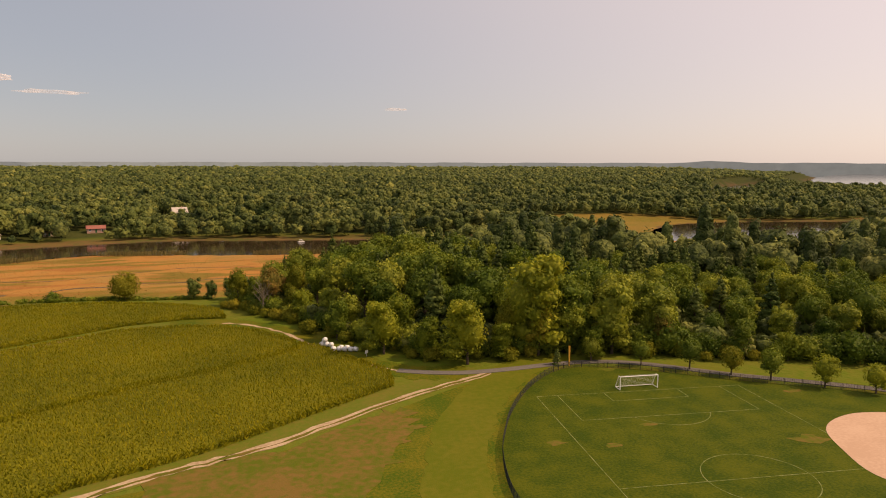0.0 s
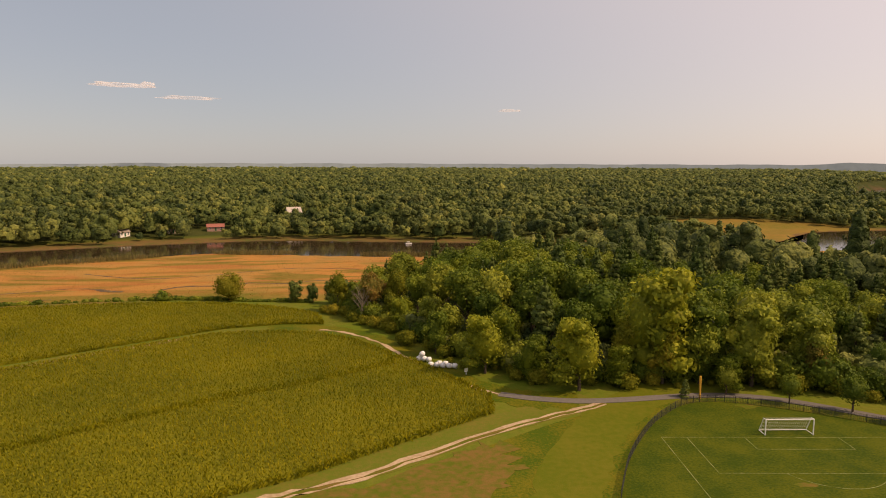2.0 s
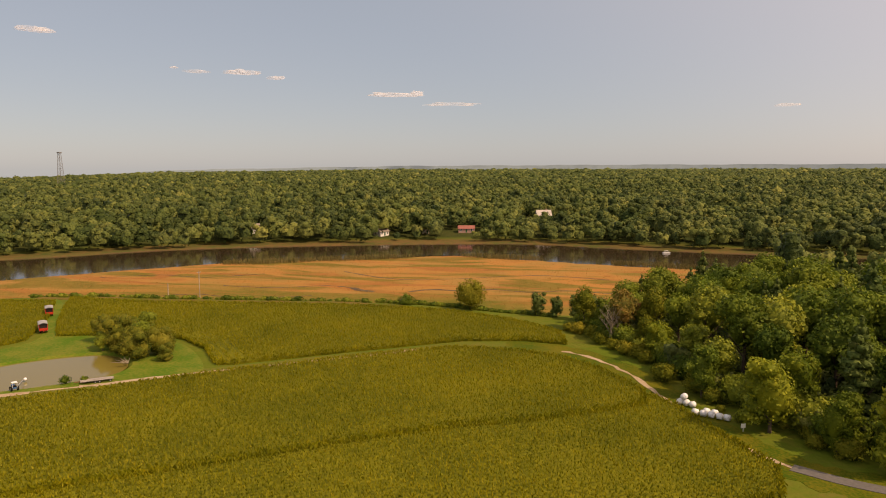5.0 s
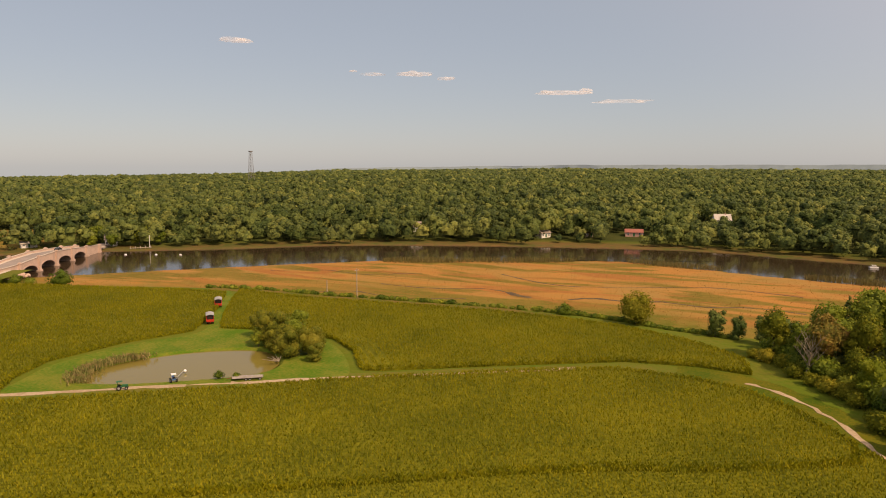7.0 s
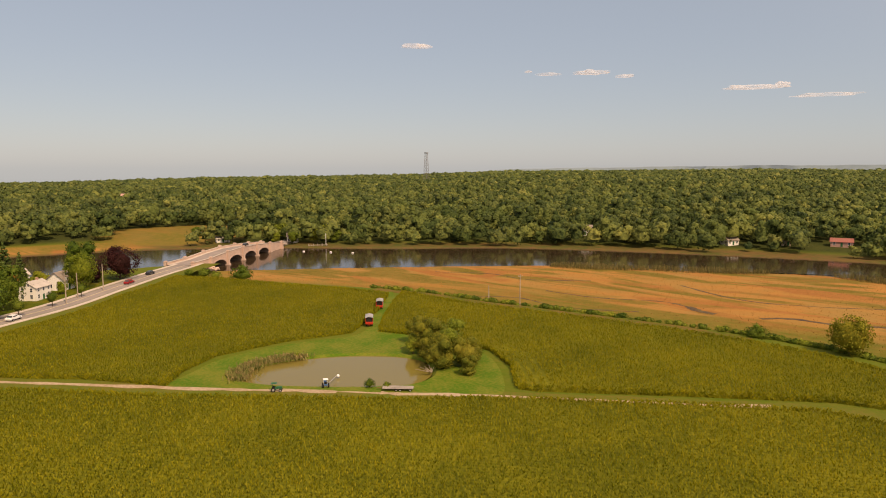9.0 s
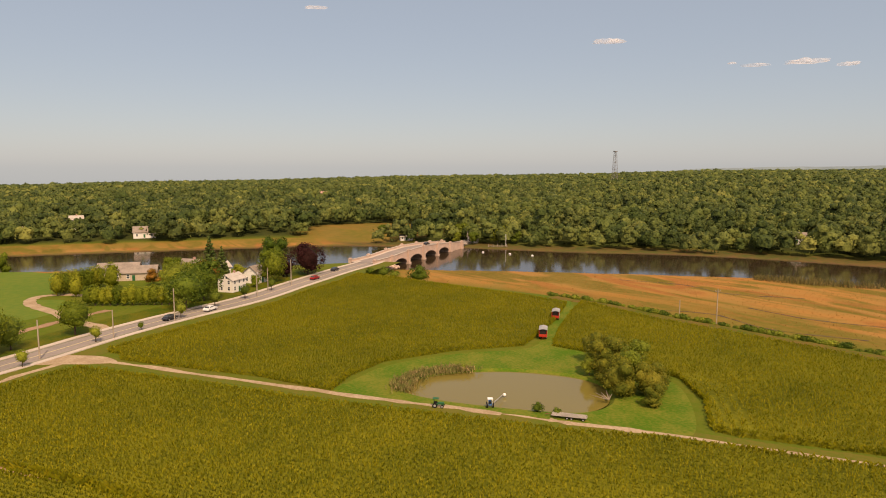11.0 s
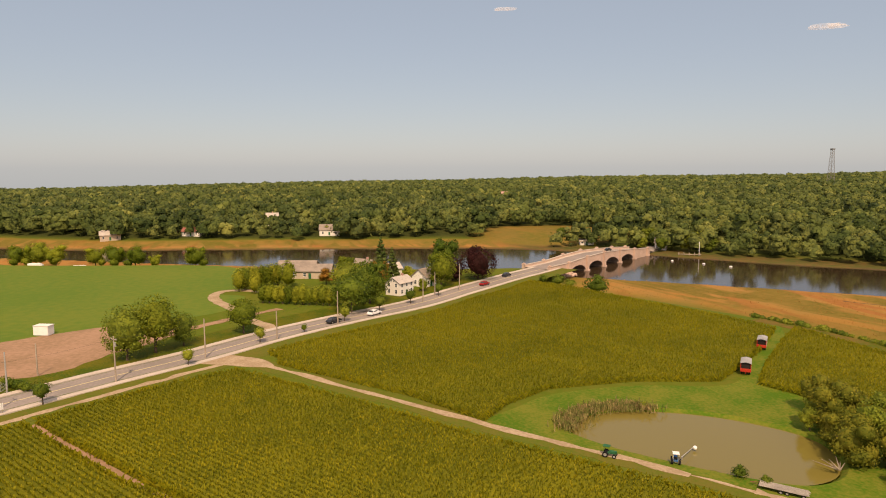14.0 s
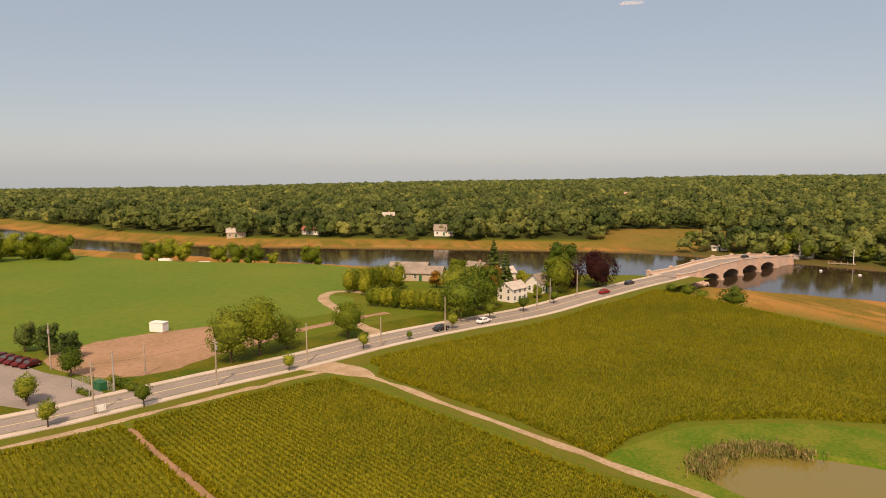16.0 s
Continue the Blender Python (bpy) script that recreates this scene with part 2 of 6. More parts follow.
def box(bm, x0, y0, z0, x1, y1, z1, m=None):
    r = bmesh.ops.create_cube(bm, size=1.0, matrix=Matrix.Translation(((x0 + x1) / 2, (y0 + y1) / 2, (z0 + z1) / 2)) @ Matrix.Diagonal((abs(x1 - x0), abs(y1 - y0), abs(z1 - z0), 1)))
    if m is not None:
        bmesh.ops.transform(bm, matrix=m, verts=r["verts"])
    return r["verts"]


def rod(bm, a, b, r0, r1=None, sides=6):
    a, b = Vector(a), Vector(b)
    d = b - a
    m = Matrix.Translation((a + b) / 2) @ d.to_track_quat("Z", "Y").to_matrix().to_4x4()
    bmesh.ops.create_cone(bm, cap_ends=True, segments=sides, radius1=r0, radius2=r0 if r1 is None else r1, depth=d.length, matrix=m)


def part(name, bm, mat, parent=None, label="", m=None, smooth=False):
    me = bpy.data.meshes.new(name)
    bm.to_mesh(me)
    bm.free()
    me.materials.append(mat)
    if smooth:
        me.polygons.foreach_set("use_smooth", [True] * len(me.polygons))
    ob = new(name, me)
    ob.parent = parent
    if m is not None:
        ob.matrix_basis = m
    if label:
        ob["label"] = label
    return ob


def thing(name, label, category, m=None, group="", kind=""):
    ob = new(name)
    ob.empty_display_size = 0.5
    if m is not None:
        ob.matrix_basis = m
    return tagged(ob, label, category, group, kind)


def smooth_line(pts, n=6):
    """A Catmull-Rom curve through the points."""
    p = [np.array(q, float) for q in pts]
    p = [2 * p[0] - p[1]] + p + [2 * p[-1] - p[-2]]
    out = []
    for i in range(1, len(p) - 2):
        for k in range(n):
            t = k / n
            out.append(0.5 * (2 * p[i] + (p[i + 1] - p[i - 1]) * t + (2 * p[i - 1] - 5 * p[i] + 4 * p[i + 1] - p[i + 2]) * t * t + (3 * p[i] - p[i - 1] - 3 * p[i + 1] + p[i + 2]) * t ** 3))
    out.append(p[-2])
    return np.array(out)


def smooth_loop(pts, n=5):
    p = [np.array(q, float) for q in pts]
    k = len(p)
    out = []
    for i in range(k):
        a, b, c, d = p[i - 1], p[i], p[(i + 1) % k], p[(i + 2) % k]
        for s in range(n):
            t = s / n
            out.append(0.5 * (2 * b + (c - a) * t + (2 * a - 5 * b + 4 * c - d) * t * t + (3 * b - a - 3 * c + d) * t ** 3))
    return np.array(out)


def sheet(name, outline, z, mat, label, category, jitter=0.0, skirt=0.12):
    """A flat patch of ground with that outline, with a low edge round it."""
    rng = np.random.default_rng(len(name))
    pts = np.array(outline)[:, :2] + rng.normal(0, 1, (len(outline), 2)) * jitter
    bm = bmesh.new()
    vs = [bm.verts.new((x, y, z)) for x, y in pts]
    f = bm.faces.new(vs)
    f.normal_update()
    if f.normal.z < 0:
        f.normal_flip()
    low = [bm.verts.new((x, y, z - skirt)) for x, y in pts]
    for i in range(len(vs)):
        bm.faces.new((vs[i], vs[i - 1], low[i - 1], low[i]))
    bmesh.ops.triangulate(bm, faces=[f])
    return tagged(part(name, bm, mat), label, category, kind="structure")


def ribbon(name, line, width, z, mat, label="", category="", jitter=0.0, zs=None, parent=None, offset=0.0, thick=0.08, kind="structure"):
    """A strip of ground along a line."""
    rng = np.random.default_rng(len(name) + len(line))
    p = np.array(line)[:, :2]
    d = np.gradient(p, axis=0)
    d /= np.linalg.norm(d, axis=1)[:, None]
    nrm = np.stack([-d[:, 1], d[:, 0]], 1)
    w = width / 2 + rng.normal(0, 1, (len(p), 2)) * jitter
    h = np.full(len(p), z) if zs is None else np.array(zs) + z
    a, b = p + nrm * (offset + w[:, :1]), p + nrm * (offset - w[:, 1:])
    verts, faces = [], []
    for i in range(len(p)):
        verts += [(*a[i], h[i] - thick), (*a[i], h[i]), (*b[i], h[i]), (*b[i], h[i] - thick)]
        if i:
            k = 4 * i
            for s in range(3):
                faces.append((k - 4 + s, k + s, k + s + 1, k - 3 + s))
    ob = mesh_object(name, verts, faces, mat)
    ob.parent = parent
    if label:
        tagged(ob, label, category, kind=kind)
    return ob


def inside(poly, x, y):
    poly = np.asarray(poly)
    r = np.zeros(np.shape(x), bool)
    for (x0, y0), (x1, y1) in zip(poly, np.roll(poly, -1, 0)):
        cross = ((y0 > y) != (y1 > y)) & (x < (x1 - x0) * (y - y0) / (y1 - y0 + 1e-12) + x0)
        r ^= cross
    return r


def signed(poly, x, y):
    """Distance to the outline, positive inside."""
    poly = np.asarray(poly, float)
    d = np.full(np.shape(x), 1e9)
    for (x0, y0), (x1, y1) in zip(poly, np.roll(poly, -1, 0)):
        ex, ey = x1 - x0, y1 - y0
        t = np.clip(((x - x0) * ex + (y - y0) * ey) / (ex * ex + ey * ey + 1e-9), 0, 1)
        d = np.minimum(d, np.hypot(x - x0 - t * ex, y - y0 - t * ey))
    return np.where(inside(poly, x, y), d, -d)


def step(v, a, b):
    t = np.clip((v - a) / (b - a), 0, 1)
    return t * t * (3 - 2 * t)


# ---- the lie of the land ----
NEAR_SHORE = [(-620, -420), (-520, -250), (-440, -110), (-396, -25), (-371, 21), (-355, 53), (-328, 113), (-308, 149), (-297, 172), (-276, 199), (-252, 231), (-218, 272), (-186, 306),
              (-158, 324), (-130, 335), (-90, 358), (-50, 352), (-18, 344), (24, 341), (70, 345), (130, 350), (200, 350), (250, 347), (320, 345), (420, 370), (560, 360), (1000, 250)]
FAR_SHORE = [(-720, -420), (-600, -250), (-490, -130), (-435, -34), (-419, 30), (-398, 125), (-380, 190), (-352, 232), (-333, 254), (-288, 293), (-243, 340), (-182, 374), (-113, 402),
             (-60, 415), (-21, 407), (11, 402), (45, 396), (110, 392), (160, 376), (196, 372), (240, 391), (280, 436), (330, 452), (380, 446), (460, 432), (600, 430), (1000, 330)]
PLATEAU_EDGE = [(-700, -600), (-470, -250), (-400, -120), (-352, -35), (-332, 39), (-320, 57), (-302, 100), (-294, 140), (-288, 168), (-276, 172), (-257, 160), (-228, 175), (-177, 199), (-142, 205),
                (-115, 211), (-84, 216), (-55, 217), (-24, 212), (2, 225), (25, 258), (60, 292), (112, 278), (165, 248), (230, 262), (320, 318), (420, 335), (1000, 230)]
near_line, far_line, plateau_line = smooth_line(NEAR_SHORE, 4), smooth_line(FAR_SHORE, 4), smooth_line(PLATEAU_EDGE, 4)
NEARLAND = np.vstack([near_line, [(6000, 250), (6000, -6000), (-1200, -6000)]])
FARLAND = np.vstack([far_line, [(6000, 330), (6000, 6000), (-6000, 6000), (-6000, -6000), (-1400, -6000)]])
PLATEAU = np.vstack([plateau_line, [(6000, 230), (6000, -6000), (-1100, -6000)]])
EYE = (-20.0, 35.0)
SKY_AZ = [-180, -120, -103, -84, -74, -63, -52, -46, -38, -19, 15, 34, 40, 50, 55, 60, 120, 180]
SKY_EL = [-1.0, -1.34, -1.36, -1.02, -0.92, -0.64, -0.5, -0.39, -0.12, 0.02, -0.04, -0.07, -0.35, -0.35, -0.1, -0.1, -0.5, -1.0]
LAKES = [(836, 1083, 30, 300, 39.2), (1980, 1930, 120, 1000, 46.3)]       # x, y, half width, half length, bearing of the length
POND = smooth_loop([(-124.5, 111.5), (-129.5, 116.5), (-129.5, 125.5), (-126, 133.8), (-120.5, 140.3), (-114, 144.6), (-107.5, 144.6), (-101, 139.5), (-99.6, 132.8), (-103.4, 127), (-110, 120.6), (-117, 114.6)])


def lake_depth(x, y):
    d = np.full(np.shape(x), -9.0)
    for cx, cy, w, l, az in LAKES:
        s, c = math.sin(radians(az)), math.cos(radians(az))
        u, v = (x - cx) * s + (y - cy) * c, (x - cx) * c - (y - cy) * s
        d = np.maximum(d, 1 - np.hypot(u / l, v / w))
    return d


def land(x, y):
    """Height of the ground, and the distances to the near land, far land and plateau edges."""
    dn, df, dp = signed(NEARLAND, x, y), signed(FARLAND, x, y), signed(PLATEAU, x, y)
    z = -7.5 + 4.1 * np.maximum(step(dn, -3, 5), step(df, -3, 5))
    z = z + 3.4 * step(dp, -9, 3)
    r, az = np.hypot(x - EYE[0], y - EYE[1]), np.degrees(np.arctan2(x - EYE[0], y - EYE[1]))
    top = 40 + 2600 * np.tan(np.radians(np.interp(az, SKY_AZ, SKY_EL))) - 13
    far = df > 0
    rise = 4.5 * step(df, 12, 70)
    hill = (top - 1.0) * np.clip((r - 480) / 2120, 0, 1.0) - np.clip(r - 2600, 0, 9999) * 0.05
    wave = 3.0 * np.sin(x * 0.0061 + 1.3) * np.sin(y * 0.0053) * step(df, 60, 400) * step(-r, -2300, -900)
    z = np.where(far, z + rise + (hill + wave) * step(df, 30, 200), z)
    z = np.where((~far) & (r > 500), z + np.minimum(hill, 20) * step(dp, 5, 200), z)
    lk = lake_depth(x, y)
    z = np.where(lk > -0.6, z + (-8.5 - z) * step(lk, -0.5, 0.0), z)
    # the pond's basin
    close = (np.abs(x + 114) < 60) & (np.abs(y - 128) < 60)
    z = np.where(close, z - 2.2 * step(np.where(close, signed(POND, x, y), -99), -2.5, 2.5), z)
    return z, dn, df, dp


def axis(lo, a, b, hi, fine, grow):
    v = list(np.arange(a, b + 0.01, fine))
    s, e = v[0], v[-1]
    d = fine
    while s > lo:
        d *= grow
        s -= d
        v.insert(0, s)
    d = fine
    while e < hi:
        d *= grow
        e += d
        v.append(e)
    return np.array(v)


gx, gy = axis(-4800, -480, 330, 4800, 3.5, 1.09), axis(-3000, -60, 480, 4800, 3.5, 1.09)
gx, gy = np.union1d(gx, np.arange(640, 2300, 48)), np.union1d(gy, np.arange(860, 2300, 48))
GX, GY = np.meshgrid(gx, gy)
GZ, DN, DF, DP = land(GX, GY)
rows_n, cols_n = GX.shape
idx = np.arange(rows_n * cols_n).reshape(rows_n, cols_n)
gf = np.stack([idx[:-1, :-1], idx[:-1, 1:], idx[1:, 1:], idx[1:, :-1]], -1).reshape(-1, 4)
ground = mesh_object("ground", np.stack([GX, GY, GZ], -1).reshape(-1, 3), gf.tolist(), M_GROUND, smooth=True)
tagged(ground, "grassy land falling to salt marsh and wooded hills", "ground", kind="structure")
marsh_mask = step(-DP, 5, 24) * step(DN, -2, 2)
salt_flat = step(-GX, 366, 384) * step(-GY, -215, -185)          # wide marsh on the far bank upstream of the bridge
farbank_mask = step(DF, 0, 3) * step(DF, 30, 18)
sedge_mask = step(-DP, 3, 8) * step(DP, -(46 + 16 * np.sin(GX * 0.05) * np.sin(GX * 0.021 + 1)), -12) * step(DN, 20, 45) * (0.35 + 0.65 * step(GX, -230, -90))

far_meadow = step(-np.hypot((GX + 420) / 40, (GY - 240) / 48), -1.15, -0.85)
far_meadow = np.maximum(far_meadow, step(-np.hypot((GX - 262) / 85, (GY - 445) / 55), -1.15, -0.85))
marsh_mask = np.maximum(marsh_mask, np.maximum(0.6 * far_meadow, salt_flat * step(DF, 3, 9) * step(DF, 36, 28)))
mud_mask = np.maximum(step(GZ, -3.55, -4.1), 0.0) * np.maximum(step(DN, -8, -4), step(DF, -8, -4))
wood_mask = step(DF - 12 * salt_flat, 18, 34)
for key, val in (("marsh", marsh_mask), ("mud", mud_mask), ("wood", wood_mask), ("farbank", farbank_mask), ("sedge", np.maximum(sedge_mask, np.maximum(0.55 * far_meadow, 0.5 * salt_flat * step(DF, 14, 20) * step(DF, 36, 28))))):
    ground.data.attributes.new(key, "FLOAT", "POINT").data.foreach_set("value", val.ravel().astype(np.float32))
wide_near = near_line + (near_line - far_line) / np.linalg.norm(near_line - far_line, axis=1)[:, None] * 9
wide_far = far_line + (far_line - near_line) / np.linalg.norm(near_line - far_line, axis=1)[:, None] * 9
k = len(near_line)
water = mesh_object("water", [(x, y, -4) for x, y in np.vstack([wide_near, wide_far])], [(i, i + 1, k + i + 1, k + i) for i in range(k - 1)], M_RIVER)
for n_lake, (cx, cy, w, l, az) in enumerate(LAKES):
    ring = []
    for i in range(24):
        u, v = l * 1.15 * math.cos(i * math.pi / 12), w * 1.15 * math.sin(i * math.pi / 12)
        s, c = math.sin(radians(az)), math.cos(radians(az))
        ring.append((cx + u * s + v * c, cy + u * c - v * s, -4 - 0.4 * n_lake))
    tagged(mesh_object("lake", ring, [tuple(range(24))], M_RIVER), "bright distant water among wooded hills", "lake", kind="structure")
tagged(water, "dark tidal river winding between marsh banks", "river", kind="structure")
pond = mesh_object("pond", [(x, y, -0.35) for x, y in smooth_loop([tuple(p) for p in POND[::5]], 5)], [tuple(range(len(POND)))], M_POND)
tagged(pond, "murky olive-brown farm pond in the cornfield", "pond", kind="structure")

# far ridge as a backdrop, the distance haze put into its blue-grey colour
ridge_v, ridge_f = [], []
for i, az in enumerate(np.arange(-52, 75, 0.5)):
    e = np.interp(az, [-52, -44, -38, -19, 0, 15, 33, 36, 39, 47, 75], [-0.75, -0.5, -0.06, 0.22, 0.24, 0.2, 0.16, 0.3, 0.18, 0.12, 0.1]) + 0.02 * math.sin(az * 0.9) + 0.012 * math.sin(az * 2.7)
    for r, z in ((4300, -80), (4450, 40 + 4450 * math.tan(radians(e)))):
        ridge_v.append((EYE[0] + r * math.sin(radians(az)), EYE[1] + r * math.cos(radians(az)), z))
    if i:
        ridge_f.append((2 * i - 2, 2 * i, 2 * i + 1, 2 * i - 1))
tagged(mesh_object("backdrop", ridge_v, ridge_f, material("hazed_hills", (0.2, 0.25, 0.27), 1.0, other=(0.17, 0.215, 0.235), scales=(0.002, 0.02))), "low hills on the horizon, coloured blue-grey for haze", "hills", kind="structure")


# ---- roads, tracks and grass ----
ROAD = smooth_line([(-110, -60), (-134, -18), (-152.5, 12.2), (-160.3, 22.1), (-171.9, 36.4), (-183, 51), (-198, 68), (-210, 84.5), (-226, 109.7), (-244, 129.7), (-265.7, 154.3), (-278.5, 170.4), (-285.5, 178.5)], 6)
TRACK = smooth_line([(-178, 61.5), (-166.9, 70), (-145.7, 86.7), (-126.3, 102), (-113.3, 113.2), (-102, 122.6), (-94.5, 128.8), (-85, 136.6), (-56, 158.6), (-38, 171.8), (-24, 175.6), (-15.2, 173.5), (-7.3, 168.5), (-0.4, 159.5),
                     (5.5, 147), (11, 135), (16.7, 127), (21, 122.5), (27, 119.5), (34, 117.9)], 6)
road = ribbon("road", ROAD, 8.2, 0.12, M_ASPHALT, "two-lane asphalt road running to the stone bridge", "road")
ribbon("pavement", ROAD, 1.7, 0.2, M_WALK, "pale concrete pavement along the road", "pavement", offset=5.0, thick=0.2)
ribbon("pavement", ROAD, 1.5, 0.2, M_WALK, "pale concrete pavement along the road", "pavement", offset=-4.9, thick=0.2)
ribbon("road_marking", ROAD, 0.28, 0.128, M_ROADLINE, "yellow centre line on the road", "marking", thick=0.006)
for s in (3.5, -3.5):
    ribbon("road_marking", ROAD, 0.2, 0.128, M_LINE, "white edge line on the road", "marking", offset=s, thick=0.006)
ribbon("verge", ROAD, 6.5, 0.05, M_ROUGH, "rough grass verge between road and corn", "grass", offset=-9.0, jitter=0.3)
ribbon("verge", ROAD[:60], 9, 0.05, M_TURF, "mown grass verge beside the road", "grass", offset=10.5, jitter=0.2)
ribbon("margin_track", ROAD[4:32], 1.5, 0.09, M_DIRT, "narrow dirt track along the corn edge", "track", offset=-9.6, jitter=0.25)
ribbon("track_grass", TRACK[:60], 5.4, 0.045, M_ROUGH, "grassy strip under the farm track", "grass", jitter=0.4)
ribbon("track_grass", TRACK[58:], 8.5, 0.047, M_TURF, "mown grass along the farm track", "grass", jitter=0.5)
farm_track = ribbon("farm_track", TRACK[:29], 1.35, 0.1, M_DIRT, "pale dirt farm track between cornfields", "track", jitter=0.25)
ribbon("farm_track", TRACK[28:33], 0.5, 0.1, M_DIRT, "grassy worn stretch of the farm track", "track", jitter=0.15)
ribbon("farm_track", TRACK[32:52], 1.1, 0.1, M_DIRT, "pale dirt farm track beside the pond", "track", jitter=0.28)
ribbon("farm_track", TRACK[66:], 0.75, 0.1, M_DIRT, "worn dirt track along the wood's edge", "track", jitter=0.25)
sheet("track_mouth", smooth_loop([(-183.5, 55.5), (-180, 61.5), (-176.5, 65.5), (-171, 67.5), (-171.5, 64), (-174.5, 58), (-178, 52)]), 0.11, M_DIRT, "dirt mouth of the farm track at the road", "track")
DIRT_ROAD = smooth_line([(-70, 56), (-45, 71), (-25.6, 80.9), (-16.5, 85.8), (-7.3, 89.2), (3.4, 95.9), (17.4, 105.4), (29.3, 112), (38, 116.5)], 6)
ribbon("dirt_grass", DIRT_ROAD, 7, 0.04, M_ROUGH, "rough grass beside the dirt road", "grass", jitter=0.3, offset=2.4)
for s, w in ((0.5, 0.72), (-0.7, 0.3)):
    ribbon("dirt_road", DIRT_ROAD, w, 0.1, M_DIRT, "rutted pale dirt road along the corn", "track", jitter=0.22, offset=s)
ribbon("dirt_crown", DIRT_ROAD, 0.9, 0.085, M_SCRUB, "dry grass crown of the dirt road", "grass", jitter=0.1)
SHORE_TRACK = smooth_line([(-182, 192.5), (-160, 198.5), (-141, 200), (-115, 205), (-84, 210.5), (-66, 211)], 6)
ribbon("marsh_track", SHORE_TRACK, 4.5, 0.06, M_SCRUB, "dry mown track between corn and marsh", "track", jitter=0.4)
FOOTPATH = smooth_line([(21, 122.5), (27, 119.6), (34.3, 117.8), (42.5, 117.9), (55, 119), (63.6, 118), (71.6, 114), (83.5, 104), (95.7, 95.6), (106, 88), (130, 70)], 6)
ribbon("footpath", FOOTPATH, 2.3, 0.13, M_PATH, "grey asphalt path round the playing field", "path")
sheet("outfield", smooth_loop([(-40, 70), (-10, 84), (12, 98), (30, 110), (44, 116.5), (58, 117.2), (75, 109), (92, 96), (115, 78), (120, 20), (40, 0), (-10, 30)], 4), 0.02, M_TURF, "mown green grass round the playing field", "grass")
M_STRIP = material("striped_turf", (0.085, 0.105, 0.006), 0.85, other=(0.115, 0.115, 0.01), scales=(0.08, 1.0), bump=0.25, bump_scale=5)
FENCE = smooth_line([(25.2, 60), (25.4, 67.9), (26.5, 74.1), (28.5, 81), (30.9, 86.8), (34.5, 94.3), (39.9, 102.8), (45.2, 109.3), (52, 115), (58.8, 115.3), (67.9, 111.2), (76.8, 104.8), (84.4, 99.2), (97, 91.4), (112, 80)], 5)
sheet("playing_field", np.vstack([FENCE, [(112, 30), (30, 30)]]), 0.05, M_PITCH, "mown grass sports pitch inside a fence", "pitch")
ribbon("mown_strip", FENCE[5:45], 9, 0.045, M_STRIP, "striped mown grass outside the fence", "grass", offset=6.5, jitter=0.3)
sheet("dry_lawn", smooth_loop([(-18, 84), (-2, 88.6), (10, 97), (17, 101.5), (19, 97), (15, 86), (8, 74), (0, 66), (-16, 66)]), 0.055, M_SCRUB, "parched brownish lawn beside the dirt road", "grass", jitter=0.9)
sheet("infield", smooth_loop([(79.3, 76.3), (84.5, 79.9), (91, 81), (98, 78), (102, 68), (98, 58), (86, 53), (77, 56), (73.6, 62), (76, 70)]), 0.07, M_SAND, "pale pink sand baseball infield", "infield")
rng = np.random.default_rng(11)
for x, y, r in ((13.5, 88.6, 2.6), (18.5, 93, 1.4), (9.5, 90.5, 1.5), (17.5, 99, 1.2), (37, 82, 1.5), (74, 74, 2.6), (45, 79, 1.2), (54, 85, 1.0), (62, 113.5, 2.2), (88, 93, 1.5)):
    a = np.linspace(0, 2 * math.pi, 14)[:-1]
    rr = r * rng.uniform(0.5, 1.2, 13)
    sheet("bare_patch", np.stack([x + 1.5 * rr * np.cos(a), y + 0.7 * rr * np.sin(a)], 1), 0.062, M_SCRUB, "worn dry patch in the grass", "bare patch")
GRASS_POND = smooth_loop([(-128.5, 99.6), (-136, 107.5), (-140.5, 117), (-140.5, 133), (-136.5, 149), (-146, 161), (-176, 187), (-173, 193), (-147.5, 172), (-132.5, 158.2), (-118, 159), (-104, 158), (-94.5, 152.3), (-84.5, 142), (-84.5, 137.5), (-94, 129.5), (-102, 123.2), (-113.3, 113.7)], 5)
bm = bmesh.new()
outer = [bm.verts.new((x, y, 0.05)) for x, y in GRASS_POND]
ring = POND + (POND - POND.mean(0)) / np.linalg.norm(POND - POND.mean(0), axis=1)[:, None] * 0.9
inner = [bm.verts.new((x, y, 0.05)) for x, y in ring]
edges = [bm.edges.new((loop[i], loop[i - 1])) for loop in (outer, inner) for i in range(len(loop))]
bmesh.ops.triangle_fill(bm, use_beauty=True, edges=edges, normal=(0, 0, 1))
low = [bm.verts.new((x, y, -0.6)) for x, y in POND]
for i in range(len(inner)):
    bm.faces.new((inner[i], inner[i - 1], low[i - 1], low[i]))
tagged(part("pond_lawn", bm, material("pond_grass", (0.065, 0.13, 0.008), 0.85, other=(0.15, 0.16, 0.02), scales=(0.16, 1.6), bump=0.5)), "bright green mown grass round the pond", "grass", kind="structure")
sheet("meadow", smooth_loop([(-196, -40), (-203, 4), (-218, 28), (-221, 39), (-232, 56), (-252, 60), (-259, 52), (-272, 58), (-300, 60), (-316, 56), (-330, 38), (-350, -35), (-385, -110), (-330, -160), (-230, -120)], 4), 0.04, M_MEADOW, "wide green hay meadow beyond the road", "field")
sheet("soil_patch", smooth_loop([(-180, 6), (-175.5, 17.5), (-178.3, 26), (-190, 33.5), (-205, 45), (-214, 40), (-218.3, 28), (-211, 12), (-204, 3), (-192, -3)], 4), 0.055, M_SOIL, "bare reddish soil patch beside the road", "soil", jitter=0.4)
